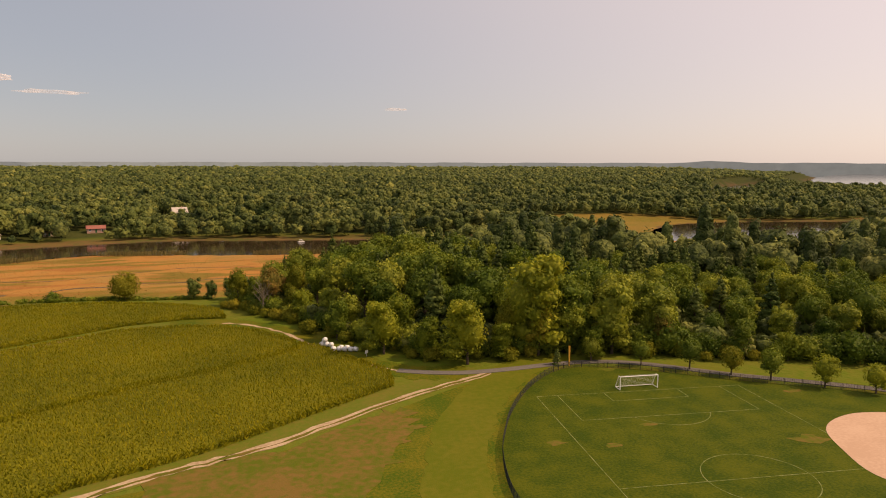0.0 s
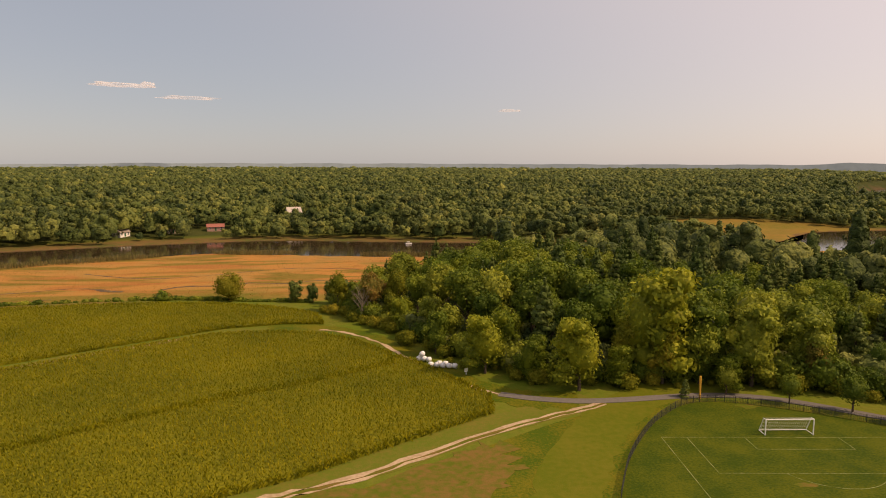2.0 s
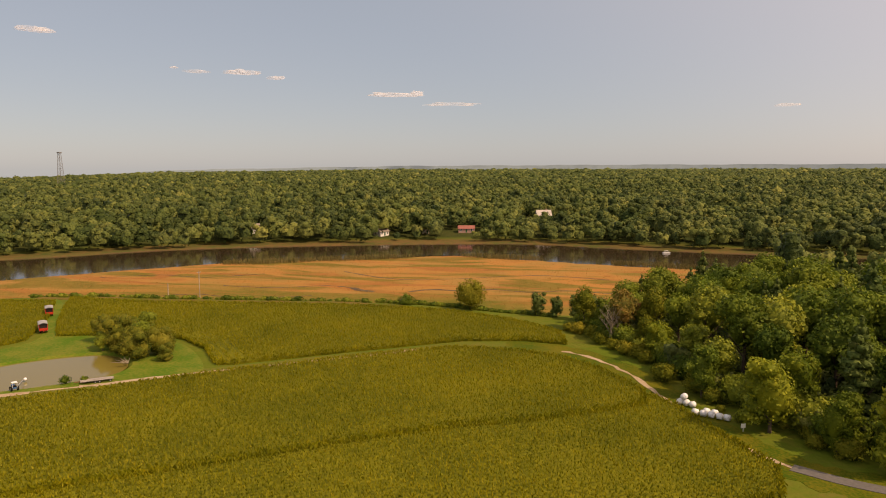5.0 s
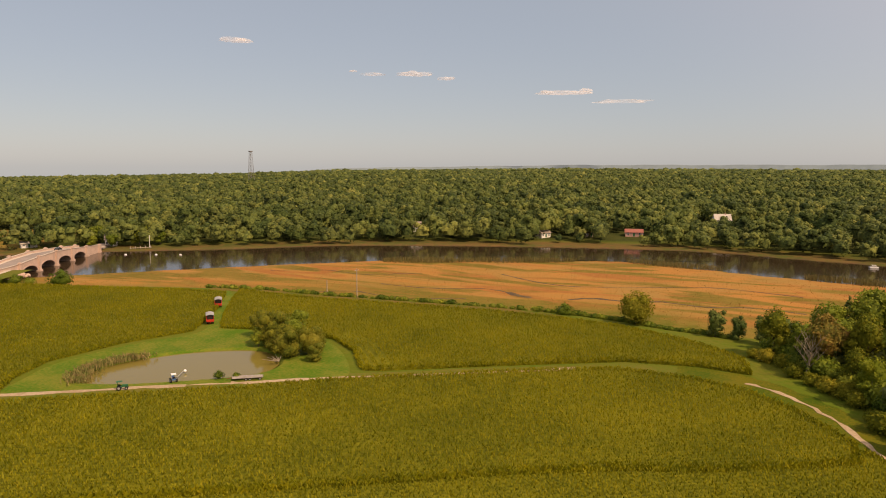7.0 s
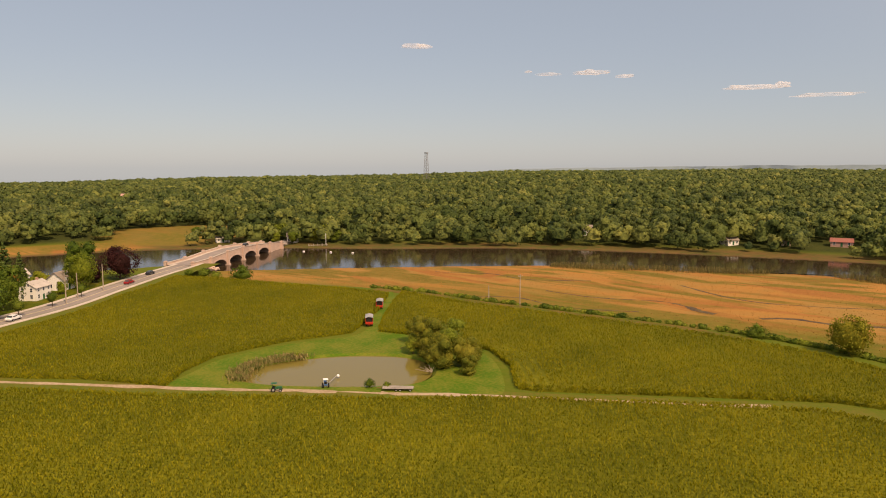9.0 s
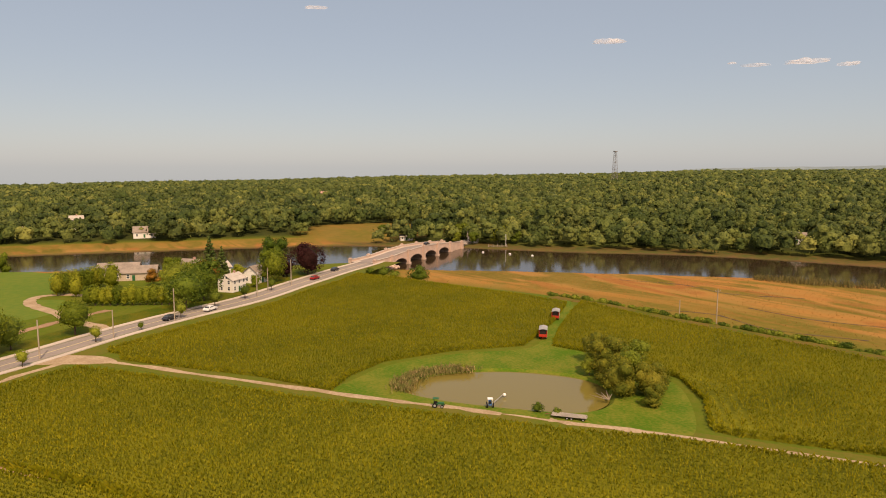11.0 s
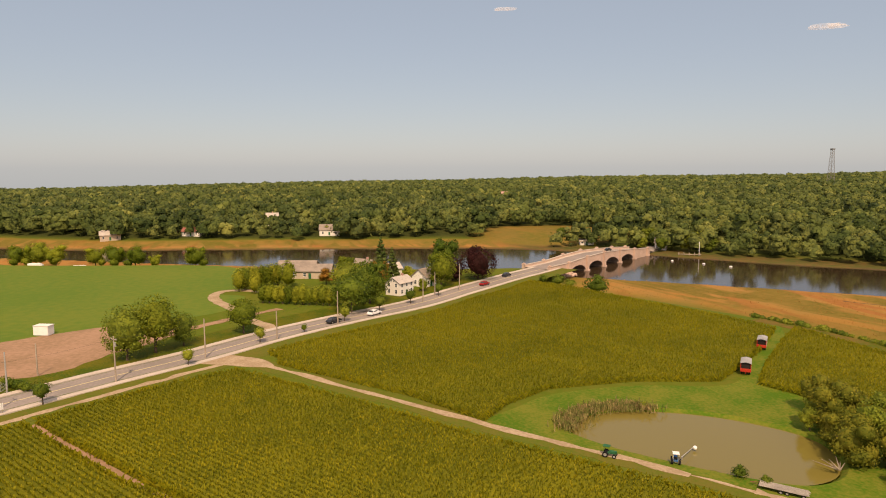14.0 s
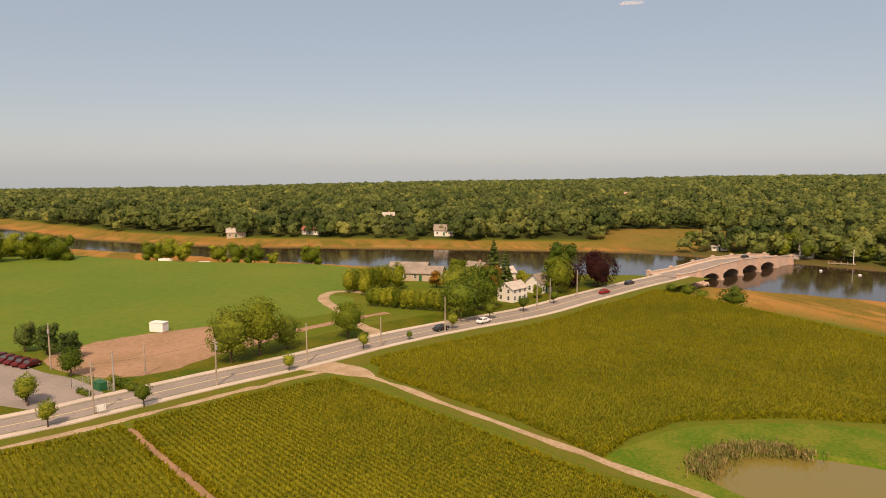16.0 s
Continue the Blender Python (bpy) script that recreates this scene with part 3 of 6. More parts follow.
sheet("car_park", smooth_loop([(-188, -10), (-180, 2), (-175, 10), (-164.8, 19.5), (-158, 13), (-163, 0), (-172, -14)], 3), 0.1, M_ASPHALT, "grey asphalt car park and driveway", "car park")
DRIVE = smooth_line([(-197, 66), (-207, 67), (-217, 62), (-232, 57.5), (-246, 52), (-257, 50.5), (-264, 54), (-262, 62), (-252, 70)], 5)
ribbon("driveway", DRIVE, 3.2, 0.1, M_DIRT, "curving dirt driveway to the farmhouses", "driveway", jitter=0.25)
ribbon("soil_lane", smooth_line([(-205, 41), (-213, 50), (-222, 60), (-230, 70)], 5), 2.6, 0.085, M_SOIL, "strip of bare soil beside the drive", "soil", jitter=0.3)


def pitch_line(pts, w=0.11):
    ribbon("pitch_line", np.array(pts), w, 0.066, M_LINE, "thin faded white chalk line on the pitch", "marking", thick=0.006)


P0, PX, PY = np.array((41.9, 101.4)), np.array((38.5, -3.2)), np.array((-2.6, -24.5))
PX_, PY_ = PX / np.linalg.norm(PX), np.array((-0.083, -0.9965))


def on_pitch(u, v):
    return P0 + PX_ * u + PY_ * v


for run in (((0, 0), (38.6, 0)), ((0, 0), (0, 62)), ((38.6, 0), (38.6, 62)), ((0, 34.8), (38.6, 34.8)),
            ((3.8, 0), (3.8, 12)), ((3.8, 12), (34.8, 12)), ((34.8, 12), (34.8, 0)),
            ((12.4, 0), (12.4, 4.3)), ((12.4, 4.3), (26.4, 4.3)), ((26.4, 4.3), (26.4, 0))):
    pitch_line([on_pitch(*run[0]), on_pitch(*run[1])])
pitch_line([on_pitch(19.3 + 7.2 * math.cos(a), 34.8 + 7.2 * math.sin(a)) for a in np.linspace(0, 2 * math.pi, 41)])
pitch_line([on_pitch(19.3 + 7.2 * math.cos(a), 9.2 + 7.2 * math.sin(a)) for a in np.linspace(0.42, math.pi - 0.42, 16)])

# ---- corn ----
CORN_H = 1.2
U, V = np.array((0.8, 0.6)), np.array((-0.6, 0.8))      # along and across the rows


def corn_field(outline, label, seed, row=0.86, gap=0.35, furrows=()):
    """A stand of corn: a ragged canopy slab and rows of leafy plants rising out of it, in one piece."""
    rng = np.random.default_rng(seed)
    poly = np.array(outline)
    uv = np.stack([poly @ U, poly @ V], 1)
    bm = bmesh.new()
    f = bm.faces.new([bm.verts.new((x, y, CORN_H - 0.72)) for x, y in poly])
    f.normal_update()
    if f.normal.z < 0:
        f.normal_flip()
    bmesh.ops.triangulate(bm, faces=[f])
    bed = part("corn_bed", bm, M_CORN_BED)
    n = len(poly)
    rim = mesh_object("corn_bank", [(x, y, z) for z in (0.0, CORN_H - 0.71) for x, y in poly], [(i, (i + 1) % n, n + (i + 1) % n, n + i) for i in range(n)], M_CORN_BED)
    a = np.arange(uv[:, 0].min(), uv[:, 0].max(), gap)
    b = np.arange(uv[:, 1].min(), uv[:, 1].max(), row)
    A, B = np.meshgrid(a, b)
    A, B = (A + rng.uniform(-0.3, 0.3, A.shape)).ravel(), (B + rng.normal(0, 0.05, B.shape)).ravel()
    X, Y = A * U[0] + B * V[0], A * U[1] + B * V[1]
    k = inside(poly, X, Y)
    for (x0, y0), (x1, y1), half in furrows:          # gaps left between two passes of the planter
        ll = math.hypot(x1 - x0, y1 - y0)
        u, v = ((X - x0) * (x1 - x0) + (Y - y0) * (y1 - y0)) / ll, ((X - x0) * (y1 - y0) - (Y - y0) * (x1 - x0)) / ll
        k &= ~((np.abs(v + 0.3 * np.sin(u * 0.2)) < half) & (u > 0) & (u < ll))
    X, Y = X[k], Y[k]
    n = len(X)
    H = CORN_H + rng.normal(0, 0.08, n) + 0.1 * np.sin(X * 0.11) * np.sin(Y * 0.09)
    quads = []
    for s in range(3):
        ang = s * 2.09 + rng.uniform(-0.8, 0.8, n)
        dx, dy = np.cos(ang), np.sin(ang)
        w = rng.uniform(0.06, 0.095, n)
        l = rng.uniform(0.2, 0.34, n) * (0.62 + 0.38 * np.abs(dx * U[0] + dy * U[1]))
        z0, z1 = H - rng.uniform(0.3, 0.5, n), H + rng.uniform(-0.16, 0.1, n)
        q = np.stack([np.stack([X - dy * w, Y + dx * w, z0], 1), np.stack([X + dy * w, Y - dx * w, z0], 1),
                      np.stack([X + dx * l + dy * w * 0.7, Y + dy * l - dx * w * 0.7, z1], 1), np.stack([X + dx * l - dy * w * 0.7, Y + dy * l + dx * w * 0.7, z1], 1)], 1)
        quads.append(q)
    per = np.roll(poly, -1, 0) - poly
    for a, d in zip(poly, per):
        c = int(np.hypot(*d) / 0.08)
        if c:
            t = rng.uniform(0, 1, c)[:, None]
            q = a + d * t + rng.normal(0, 0.18, (c, 2))
            z = rng.uniform(0.3, CORN_H, c)
            ang = rng.uniform(0, 6.28, c)
            e = np.stack([np.cos(ang), np.sin(ang)], 1) * 0.3
            quads.append(np.stack([np.c_[q - e, z - 0.25], np.c_[q - e * 0.6, z - 0.4], np.c_[q + e, z + 0.1], np.c_[q + e * 0.7, z + 0.28]], 1))
    root = thing("cornfield", label, "corn", kind="stuff")
    for ob in (bed, rim):
        ob.parent = root
    leaves = new("corn_plants", quads_mesh("corn_plants", np.concatenate(quads), M_CORN))
    leaves.parent = root
    leaves["kind"] = "stuff"
    return root


SEAM = [(-114, 56), (-86.6, 77.2), (-76.5, 85), (-66, 93.2), (-54, 102.4), (-40.5, 113.5), (-26.4, 123.6), (-15.5, 129.2), (-8, 134.5), (2, 142)]
corn_field([(2, 149), (-7, 161), (-15, 167.3), (-23, 169.6), (-38, 168.8), (-56, 156.4), (-85, 132.6), (-92.5, 124), (-100, 117.6), (-111, 107.8), (-124, 96.4), (-143, 81.4), (-162, 65.8), (-168.5, 60), (-160, 44.5), (-148.3, 30.4),
            (-139.2, 37), (-131, 43.3), (-122.8, 49.5), (-116, 55)] + [(x - 0.3, y + 0.45) for x, y in SEAM], "tall green corn in dense rows", 3)
corn_field([(-28.1, 83.6), (-20, 87), (-10, 92.4), (3.6, 102.6), (18.3, 113.2), (18.9, 121), (13, 131.5), (7, 142), (3.2, 146.5)] + [(x + 0.3, y - 0.45) for x, y in SEAM[::-1]] +
           [(-122, 47.5), (-130, 41.4), (-138.4, 35.2), (-147.3, 28.6), (-141, 20), (-125, -8), (-60, 40), (-40, 72)], "tall green corn beside the dirt road", 6)
ribbon("soil_gap", smooth_line([(-148, 29.6), (-138.9, 36.1), (-130.6, 42.3), (-122.4, 48.5), (-112, 57)], 4), 2.0, 0.06, M_SOIL, "bare soil gap between corn rows", "soil", jitter=0.2)
corn_field([(-172, 68.5), (-176.5, 69), (-181, 66.5), (-190, 79), (-205, 103), (-214, 115), (-226, 127), (-240, 145), (-252, 156.5), (-240, 164), (-215, 173), (-190, 183), (-170, 188.5), (-154.5, 171.3), (-143.8, 156.9), (-138.6, 149.2), (-143, 133), (-143, 116), (-137.5, 106), (-131, 99.5), (-146, 90.5), (-166, 73.5)],
           "green corn between the road and the pond", 4, furrows=[((-209, 119), (-144, 155), 0.55), ((-198, 96), (-150, 131), 0.35), ((-226, 138), (-170, 172), 0.4)])
corn_field([(-169, 194), (-160.5, 183.2), (-145.4, 165.6), (-134.8, 155.0), (-118, 161.5), (-103, 160.3), (-92.5, 154), (-83, 144), (-80, 145), (-57, 163), (-39, 176.3), (-25, 180.3), (-15, 179.5), (-18, 190), (-31, 199.5), (-49, 206), (-67, 206.5), (-84, 205.5), (-115, 200), (-141, 194.5), (-160, 194)],
           "green corn beside the marsh edge", 5, furrows=[((-104.7, 160.0), (-95.3, 156.1), 0.36), ((-95.0, 156.0), (-82.0, 143.8), 0.36), ((-104.0, 161.6), (-94.6, 157.7), 0.36), ((-93.8, 157.2), (-80.8, 145.0), 0.36), ((-103.4, 163.2), (-94.0, 159.3), 0.36), ((-92.7, 158.4), (-79.7, 146.2), 0.36), ((-102.7, 164.7), (-93.3, 160.8), 0.36), ((-91.5, 159.7), (-78.5, 147.5), 0.36)])


# ---- trees ----
def crown_quads(lobes, count, leaf, seed, ruffle=0.42):
    """Leafy sprays over the outsides of some ellipsoids (x, y, z, radius, height radius)."""
    rng = np.random.default_rng(seed)
    area = np.array([l[3] * (l[3] + l[4]) for l in lobes])
    pick = rng.choice(len(lobes), count, p=area / area.sum())
    L = np.array(lobes)[pick]
    d = rng.normal(0, 1, (count, 3))
    d[:, 2] = d[:, 2] * 0.9 + 0.25
    d /= np.linalg.norm(d, axis=1)[:, None]
    swell = 1 + 0.12 * np.sin(d[:, 0] * 7 + pick) * np.sin(d[:, 1] * 7 + pick * 2) * np.sin(d[:, 2] * 6)
    reach = rng.uniform(0.82, 1.08, count) * swell
    c = L[:, :3] + d * np.stack([L[:, 3], L[:, 3], L[:, 4]], 1) * reach[:, None]
    nrm = d + rng.normal(0, ruffle, (count, 3))
    nrm /= np.linalg.norm(nrm, axis=1)[:, None]
    a = np.cross(nrm, rng.normal(0, 1, (count, 3)))
    a /= np.linalg.norm(a, axis=1)[:, None]
    b = np.cross(nrm, a)
    s = leaf * rng.uniform(0.6, 1.25, (count, 1))
    bend = nrm * s * rng.uniform(-0.35, 0.35, (count, 1))
    return np.stack([c - a * s, c - b * s * 0.62 + bend, c + a * s, c + b * s * 0.62 + bend], 1)


def lump(rng, detail, low):
    """A knobbly ball of radius 1, without its underside: corners and triangles."""
    bm = bmesh.new()
    bmesh.ops.create_icosphere(bm, subdivisions=detail, radius=1.0)
    bm.verts.index_update()
    v = np.array([p.co[:] for p in bm.verts])
    f = np.array([[p.index for p in t.verts] for t in bm.faces])
    bm.free()
    f = f[v[f].mean(1)[:, 2] > low]
    used, f = np.unique(f, return_inverse=True)
    v = v[used] * (1 + rng.normal(0, 0.15, (len(used), 1)))
    return v, f.reshape(-1, 3)


def leafy(lobes, count, leaf, seed, ruffle=0.42, details=(2, 2), low=-0.5, fill=0.86):
    """Corners, quads and triangles of a crown: dense clumps of foliage with leafy sprays all over them."""
    rng = np.random.default_rng(seed + 500)
    spray = crown_quads(lobes, count, leaf, seed, ruffle).reshape(-1, 3)
    verts, tris, at = [spray], [], len(spray)
    for i, (x, y, z, r, h) in enumerate(lobes):
        v, f = lump(rng, details[0] if i == 0 else details[1], low)
        verts.append(v * (r * fill, r * fill, h * fill) + (x, y, z))
        tris.append(f + at)
        at += len(v)
    return np.concatenate(verts), np.arange(count * 4).reshape(-1, 4), np.concatenate(tris)


def leaf_mesh(name, verts, quads, tris, mat, tint=None):
    me = bpy.data.meshes.new(name)
    me.vertices.add(len(verts))
    me.vertices.foreach_set("co", np.ascontiguousarray(verts, dtype=np.float32).ravel())
    loops = np.concatenate([quads.ravel(), tris.ravel()]).astype(np.int32)
    me.loops.add(len(loops))
    me.loops.foreach_set("vertex_index", loops)
    nq = len(quads)
    me.polygons.add(nq + len(tris))
    me.polygons.foreach_set("loop_start", np.concatenate([np.arange(nq) * 4, nq * 4 + np.arange(len(tris)) * 3]).astype(np.int32))
    if tint is not None:
        me.attributes.new("tint", "FLOAT", "POINT").data.foreach_set("value", tint.astype(np.float32))
    me.update(calc_edges=True)
    me.materials.append(mat)
    return me


def broadleaf_lobes(h, r, rng, base=0.3, n=12):
    lobes = [(0, 0, h * (base + 1) / 2, r * 0.72, h * (1 - base) / 2 * 0.85)]
    for i in range(n):
        a, q = rng.uniform(0, 6.28), rng.uniform(0.25, 0.68) * r
        z = h * rng.uniform(base + 0.1, 0.88)
        lobes.append((q * math.cos(a), q * math.sin(a), z, r * rng.uniform(0.26, 0.46), r * rng.uniform(0.22, 0.38)))
    return lobes


def make_tree(name, label, h, r, mat, seed, count=1300, leaf=0.5, base=0.25, shape="broad", category="tree", group=""):
    rng = np.random.default_rng(seed)
    root = thing(name, label, category, pose(0, 0, -900), group)
    bm = bmesh.new()
    w = 0.022 * h + 0.05
    rod(bm, (0, 0, -0.3), (0, 0, h * 0.55), w, w * 0.45, 7)
    for i in range(6):
        a = i * 1.05 + rng.uniform(0, 0.6)
        z = h * rng.uniform(max(base, 0.15), 0.5)
        rod(bm, (0, 0, z), (math.cos(a) * r * 0.6, math.sin(a) * r * 0.6, z + h * 0.2), w * 0.4, w * 0.12, 5)
    part("trunk", bm, M_BARK, root)
    if shape == "pine":
        lobes = []
        for i in range(12):
            f = i / 11
            q = r * (1 - f) ** 0.8 * 0.95 + 0.3
            for j in range(4):
                a = rng.uniform(0, 6.28)
                lobes.append((q * 0.55 * math.cos(a), q * 0.55 * math.sin(a), h * (base + (0.97 - base) * f), q * 0.5, h * 0.045))
        lobes.append((0, 0, h * 0.97, 0.4, h * 0.05))
    elif shape == "round":
        lobes = [(0, 0, h * (base + 1) / 2, r * 0.95, h * (1 - base) / 2 * 0.98)] + broadleaf_lobes(h, r * 0.9, rng, base, 6)[1:]
    else:
        lobes = broadleaf_lobes(h, r, rng, base)
    crown = new("crown", leaf_mesh("crown", *leafy(lobes, int(count * 1.35), leaf * 0.6, seed, 0.6, (1, 1), -0.8, 0.82), mat))
    crown.parent = root
    return root


def plant(proto, spots, group=""):
    """Copies of one tree; the first copy takes the tree itself."""
    for i, (x, y, z, s, turn) in enumerate(spots):
        if proto.location.z < -500:
            ob = proto
            ob.matrix_basis = pose(x, y, z, 0, 0, turn) @ Matrix.Diagonal((s, s, s, 1))
        else:
            ob = copy_thing(proto, pose(x, y, z, 0, 0, turn))
            ob.scale = (s, s, s)
        if group:
            ob["group"] = group


WOOD = [(-14, 197), (-6, 184), (2, 172), (9, 158), (17, 144), (25, 134), (36, 127), (50, 125.5), (66, 125), (80, 117.5), (92, 112), (104, 108), (120, 100), (150, 90), (210, 70), (300, 70), (400, 120), (420, 322), (330, 300), (215, 232), (170, 224), (120, 258), (92, 280), (68, 283), (34, 250), (10, 222)]


def scatter(poly, gap, rng, jitter=0.35):
    poly = np.array(poly)
    x, y = np.meshgrid(np.arange(poly[:, 0].min(), poly[:, 0].max(), gap), np.arange(poly[:, 1].min(), poly[:, 1].max(), gap))
    x[::2] += gap / 2
    x, y = (x + rng.uniform(-jitter, jitter, x.shape) * gap).ravel(), (y + rng.uniform(-jitter, jitter, y.shape) * gap).ravel()
    k = inside(poly, x, y)
    return np.stack([x[k], y[k]], 1)


rng = np.random.default_rng(5)
KINDS = [make_tree("oak_tree", "broad dark-green oak in the wood", 15, 5.6, M_LEAF, 21, 1500, 0.62),
         make_tree("oak_tree", "tall green oak crowded in the wood", 17, 5.2, M_LEAF, 22, 1500, 0.62),
         make_tree("maple_tree", "rounded green maple in the wood", 14, 4.8, M_LEAF, 23, 1400, 0.58),
         make_tree("maple_tree", "light green leafy tree at the wood's edge", 13, 4.6, M_LEAF_LIGHT, 24, 1400, 0.56, base=0.12),
         make_tree("pine_tree", "dark green white pine standing above the wood", 18, 4.4, M_LEAF_PINE, 25, 1500, 0.62, base=0.2, shape="pine"),
         make_tree("maple_tree", "rust-tinged tree in the wood", 14, 4.4, M_LEAF_RUST, 26, 1300, 0.58),
         make_tree("birch_tree", "yellow-green slender tree in the wood", 14, 4.0, M_LEAF_GOLD, 27, 1300, 0.52)]
spots = scatter(WOOD, 8.3, rng)
depth = signed(WOOD, spots[:, 0], spots[:, 1])
order = np.argsort(np.hypot(spots[:, 0] - 10, spots[:, 1] - 20))
spots, depth = spots[order], depth[order]
near = spots[:270]
lots = {i: [] for i in range(len(KINDS))}
for (x, y), d in zip(near, depth):
    pine = 0.14 + (0.4 if 50 < x < 140 and y > 165 else 0)
    q = rng.random()
    if d < 6 and q < 0.5:
        i = 3 if q < 0.35 else 6
    elif q < 0.5 + pine:
        i = 4 if q > 0.5 else int(rng.integers(0, 3))
    else:
        i = int(rng.choice([0, 1, 2, 2, 3, 5, 6], p=[0.27, 0.25, 0.2, 0.1, 0.09, 0.04, 0.05]))
    s = rng.uniform(0.8, 1.15) * (0.8 if d < 5 else 0.95 if d < 12 else 1.05) * (0.75 if x > 85 else 1.0)
    lots[i].append((x, y, 0, s, rng.uniform(0, 360)))
for i, proto in enumerate(KINDS):
    plant(proto, lots[i], "trees of the wood")


# ---- far woods, in one piece for each belt ----
def forest(name, label, pts, z, size, count, leaf, seed, tall=1.25, ruffle=0.3, knobs=4, details=(2, 1), low=-0.25, pines=0.15):
    """Many crowns of clumps and sprays, each tree with its own tint, size and build."""
    rng = np.random.default_rng(seed)
    n = len(pts)
    pick = rng.choice(7, n, p=[(1 - pines) / 5] * 5 + [pines / 2] * 2)
    s = size * np.clip(rng.normal(1.0, 0.24, n), 0.55, 1.6)
    ang = rng.uniform(0, 6.28, n)
    ca, sa = np.cos(ang), np.sin(ang)
    tint = np.clip(rng.normal(0.5, 0.24, n) - 0.16 * (pick > 4), 0, 1)
    verts, quads, tris, tints, at = [], [], [], [], 0
    for i in range(7):
        sel = np.flatnonzero(pick == i)
        if i > 4:
            lob = [(0, 0, tall * (0.45 + 0.2 * k), 0.72 - 0.13 * k, 0.24 * tall) for k in range(4 if knobs > 2 else 2)]
        else:
            lob = [(0, 0, tall * 0.52, 0.86, tall * 0.44)] + [(0.52 * math.cos(a), 0.52 * math.sin(a), tall * rng.uniform(0.55, 0.9), rng.uniform(0.34, 0.5), 0.36) for a in rng.uniform(0, 6.28, knobs)]
        v, q, t = leafy(lob, count, leaf, seed + i, ruffle, details, low, 0.88)
        m, k = len(sel), len(v)
        c, d, g = ca[sel, None], sa[sel, None], s[sel, None]
        w = np.stack([(v[:, 0] * c - v[:, 1] * d) * g, (v[:, 0] * d + v[:, 1] * c) * g, v[:, 2] * g], -1)
        w += np.concatenate([pts[sel], z[sel, None]], 1)[:, None, :]
        base = (at + np.arange(m) * k)[:, None, None]
        verts.append(w.reshape(-1, 3))
        quads.append((q[None] + base).reshape(-1, 4))
        tris.append((t[None] + base).reshape(-1, 3))
        tints.append(np.repeat(tint[sel], k))
        at += m * k
    ob = new(name, leaf_mesh(name, np.concatenate(verts), np.concatenate(quads), np.concatenate(tris), M_FAR_LEAF, np.concatenate(tints)))
    return tagged(ob, label, "woods", kind="stuff")


inner = scatter(WOOD, 5.5, rng)
din = signed(WOOD, inner[:, 0], inner[:, 1])
inner = inner[(din > 2) & (din < 30) & (inner[:, 0] < 170)]
forest("undergrowth", "green undergrowth inside the wood's edge", inner, np.full(len(inner), -0.8), 3.0, 60, 0.16, 33, 1.7)
rest = spots[270:]
forest("woods", "dense green wood behind the playing field", rest, np.zeros(len(rest)), 5.6, 150, 0.12, 31, 2.5)


def belt(r0, r1, gap, seed):
    """Places for trees on the far land between two distances."""
    rng = np.random.default_rng(seed)
    x, y = np.meshgrid(np.arange(-float(r1), r1, gap), np.arange(-r1 * 0.75, r1, gap))
    x[::2] += gap / 2
    x, y = (x + rng.uniform(-0.4, 0.4, x.shape) * gap).ravel() + EYE[0], (y + rng.uniform(-0.4, 0.4, y.shape) * gap).ravel() + EYE[1]
    r, az = np.hypot(x - EYE[0], y - EYE[1]), np.degrees(np.arctan2(x - EYE[0], y - EYE[1]))
    k = (r >= r0) & (r < r1) & (az > -123) & (az < 52)
    x, y = x[k], y[k]
    z, dn, df, dp = land(x, y)
    low = 10 + 7 * np.sin(x * 0.043 + 0.6) * np.sin(y * 0.037 + x * 0.011) + 24 * ((x < -374) & (y < 205))
    k = ((df > low) | ((dp > 20) & (np.hypot(x - EYE[0], y - EYE[1]) > 420) & (x > 60))) & (lake_depth(x, y) < -0.6)
    for cx, cy, rx, ry in CLEARINGS:
        k &= np.hypot((x - cx) / rx, (y - cy) / ry) > 1
    return np.stack([x[k], y[k]], 1), z[k]


CLEARINGS = [(-104, 437, 13, 18), (-66, 508, 13, 18), (-151, 413, 6, 7), (-126, 426, 6, 7), (-228, 393, 6, 7), (-5, 545, 6, 7), (93, 466, 6, 7), (-338, 263, 6, 7), (-366, 235, 6, 7), (-437, 104, 6, 7), (-455, 25, 6, 7), (-455, -19, 6, 7), (-500, 70, 6, 7), (-524, 52, 6, 7), (-794, 342, 6, 7), (-40, 510, 60, 24), (-420, 240, 38, 44), (-600, 110, 34, 14), (250, 440, 82, 56), (284, 374, 44, 40)]
p, z = belt(250, 620, 9.2, 41)
forest("woods", "mixed green trees along the far river bank", p, z - 0.5, 5.2, 90, 0.135, 42, 2.0, 0.7, 5, (1, 1), pines=0.06)
p, z = belt(620, 1150, 10.6, 43)
forest("woods", "green woodland beyond the river", p, z - 0.5, 5.0, 18, 0.24, 44, 1.85, 0.7, 2, (1, 1), pines=0.12)
p, z = belt(1150, 2000, 13.5, 45)
forest("woods", "distant green woodland", p, z - 0.5, 6.0, 6, 0.35, 46, 1.6, 0.5, 0, (1, 1), 0.0, 0.12)
p, z = belt(2000, 3000, 21, 47)
forest("woods", "woodland on the horizon", p, z - 0.5, 9.5, 3, 0.3, 48, 1.1, 0.3, 0, (1, 1), 0.0, 0.1)


# ---- bridge ----
B0, BD = Vector((-287.0, 188.0, 0)), Vector((-0.583, 0.813, 0)).normalized()
BN = Vector((BD.y, -BD.x, 0))                     # towards the downstream side
SPAN, PIER, WIDE = 14.6, 1.6, 11.6


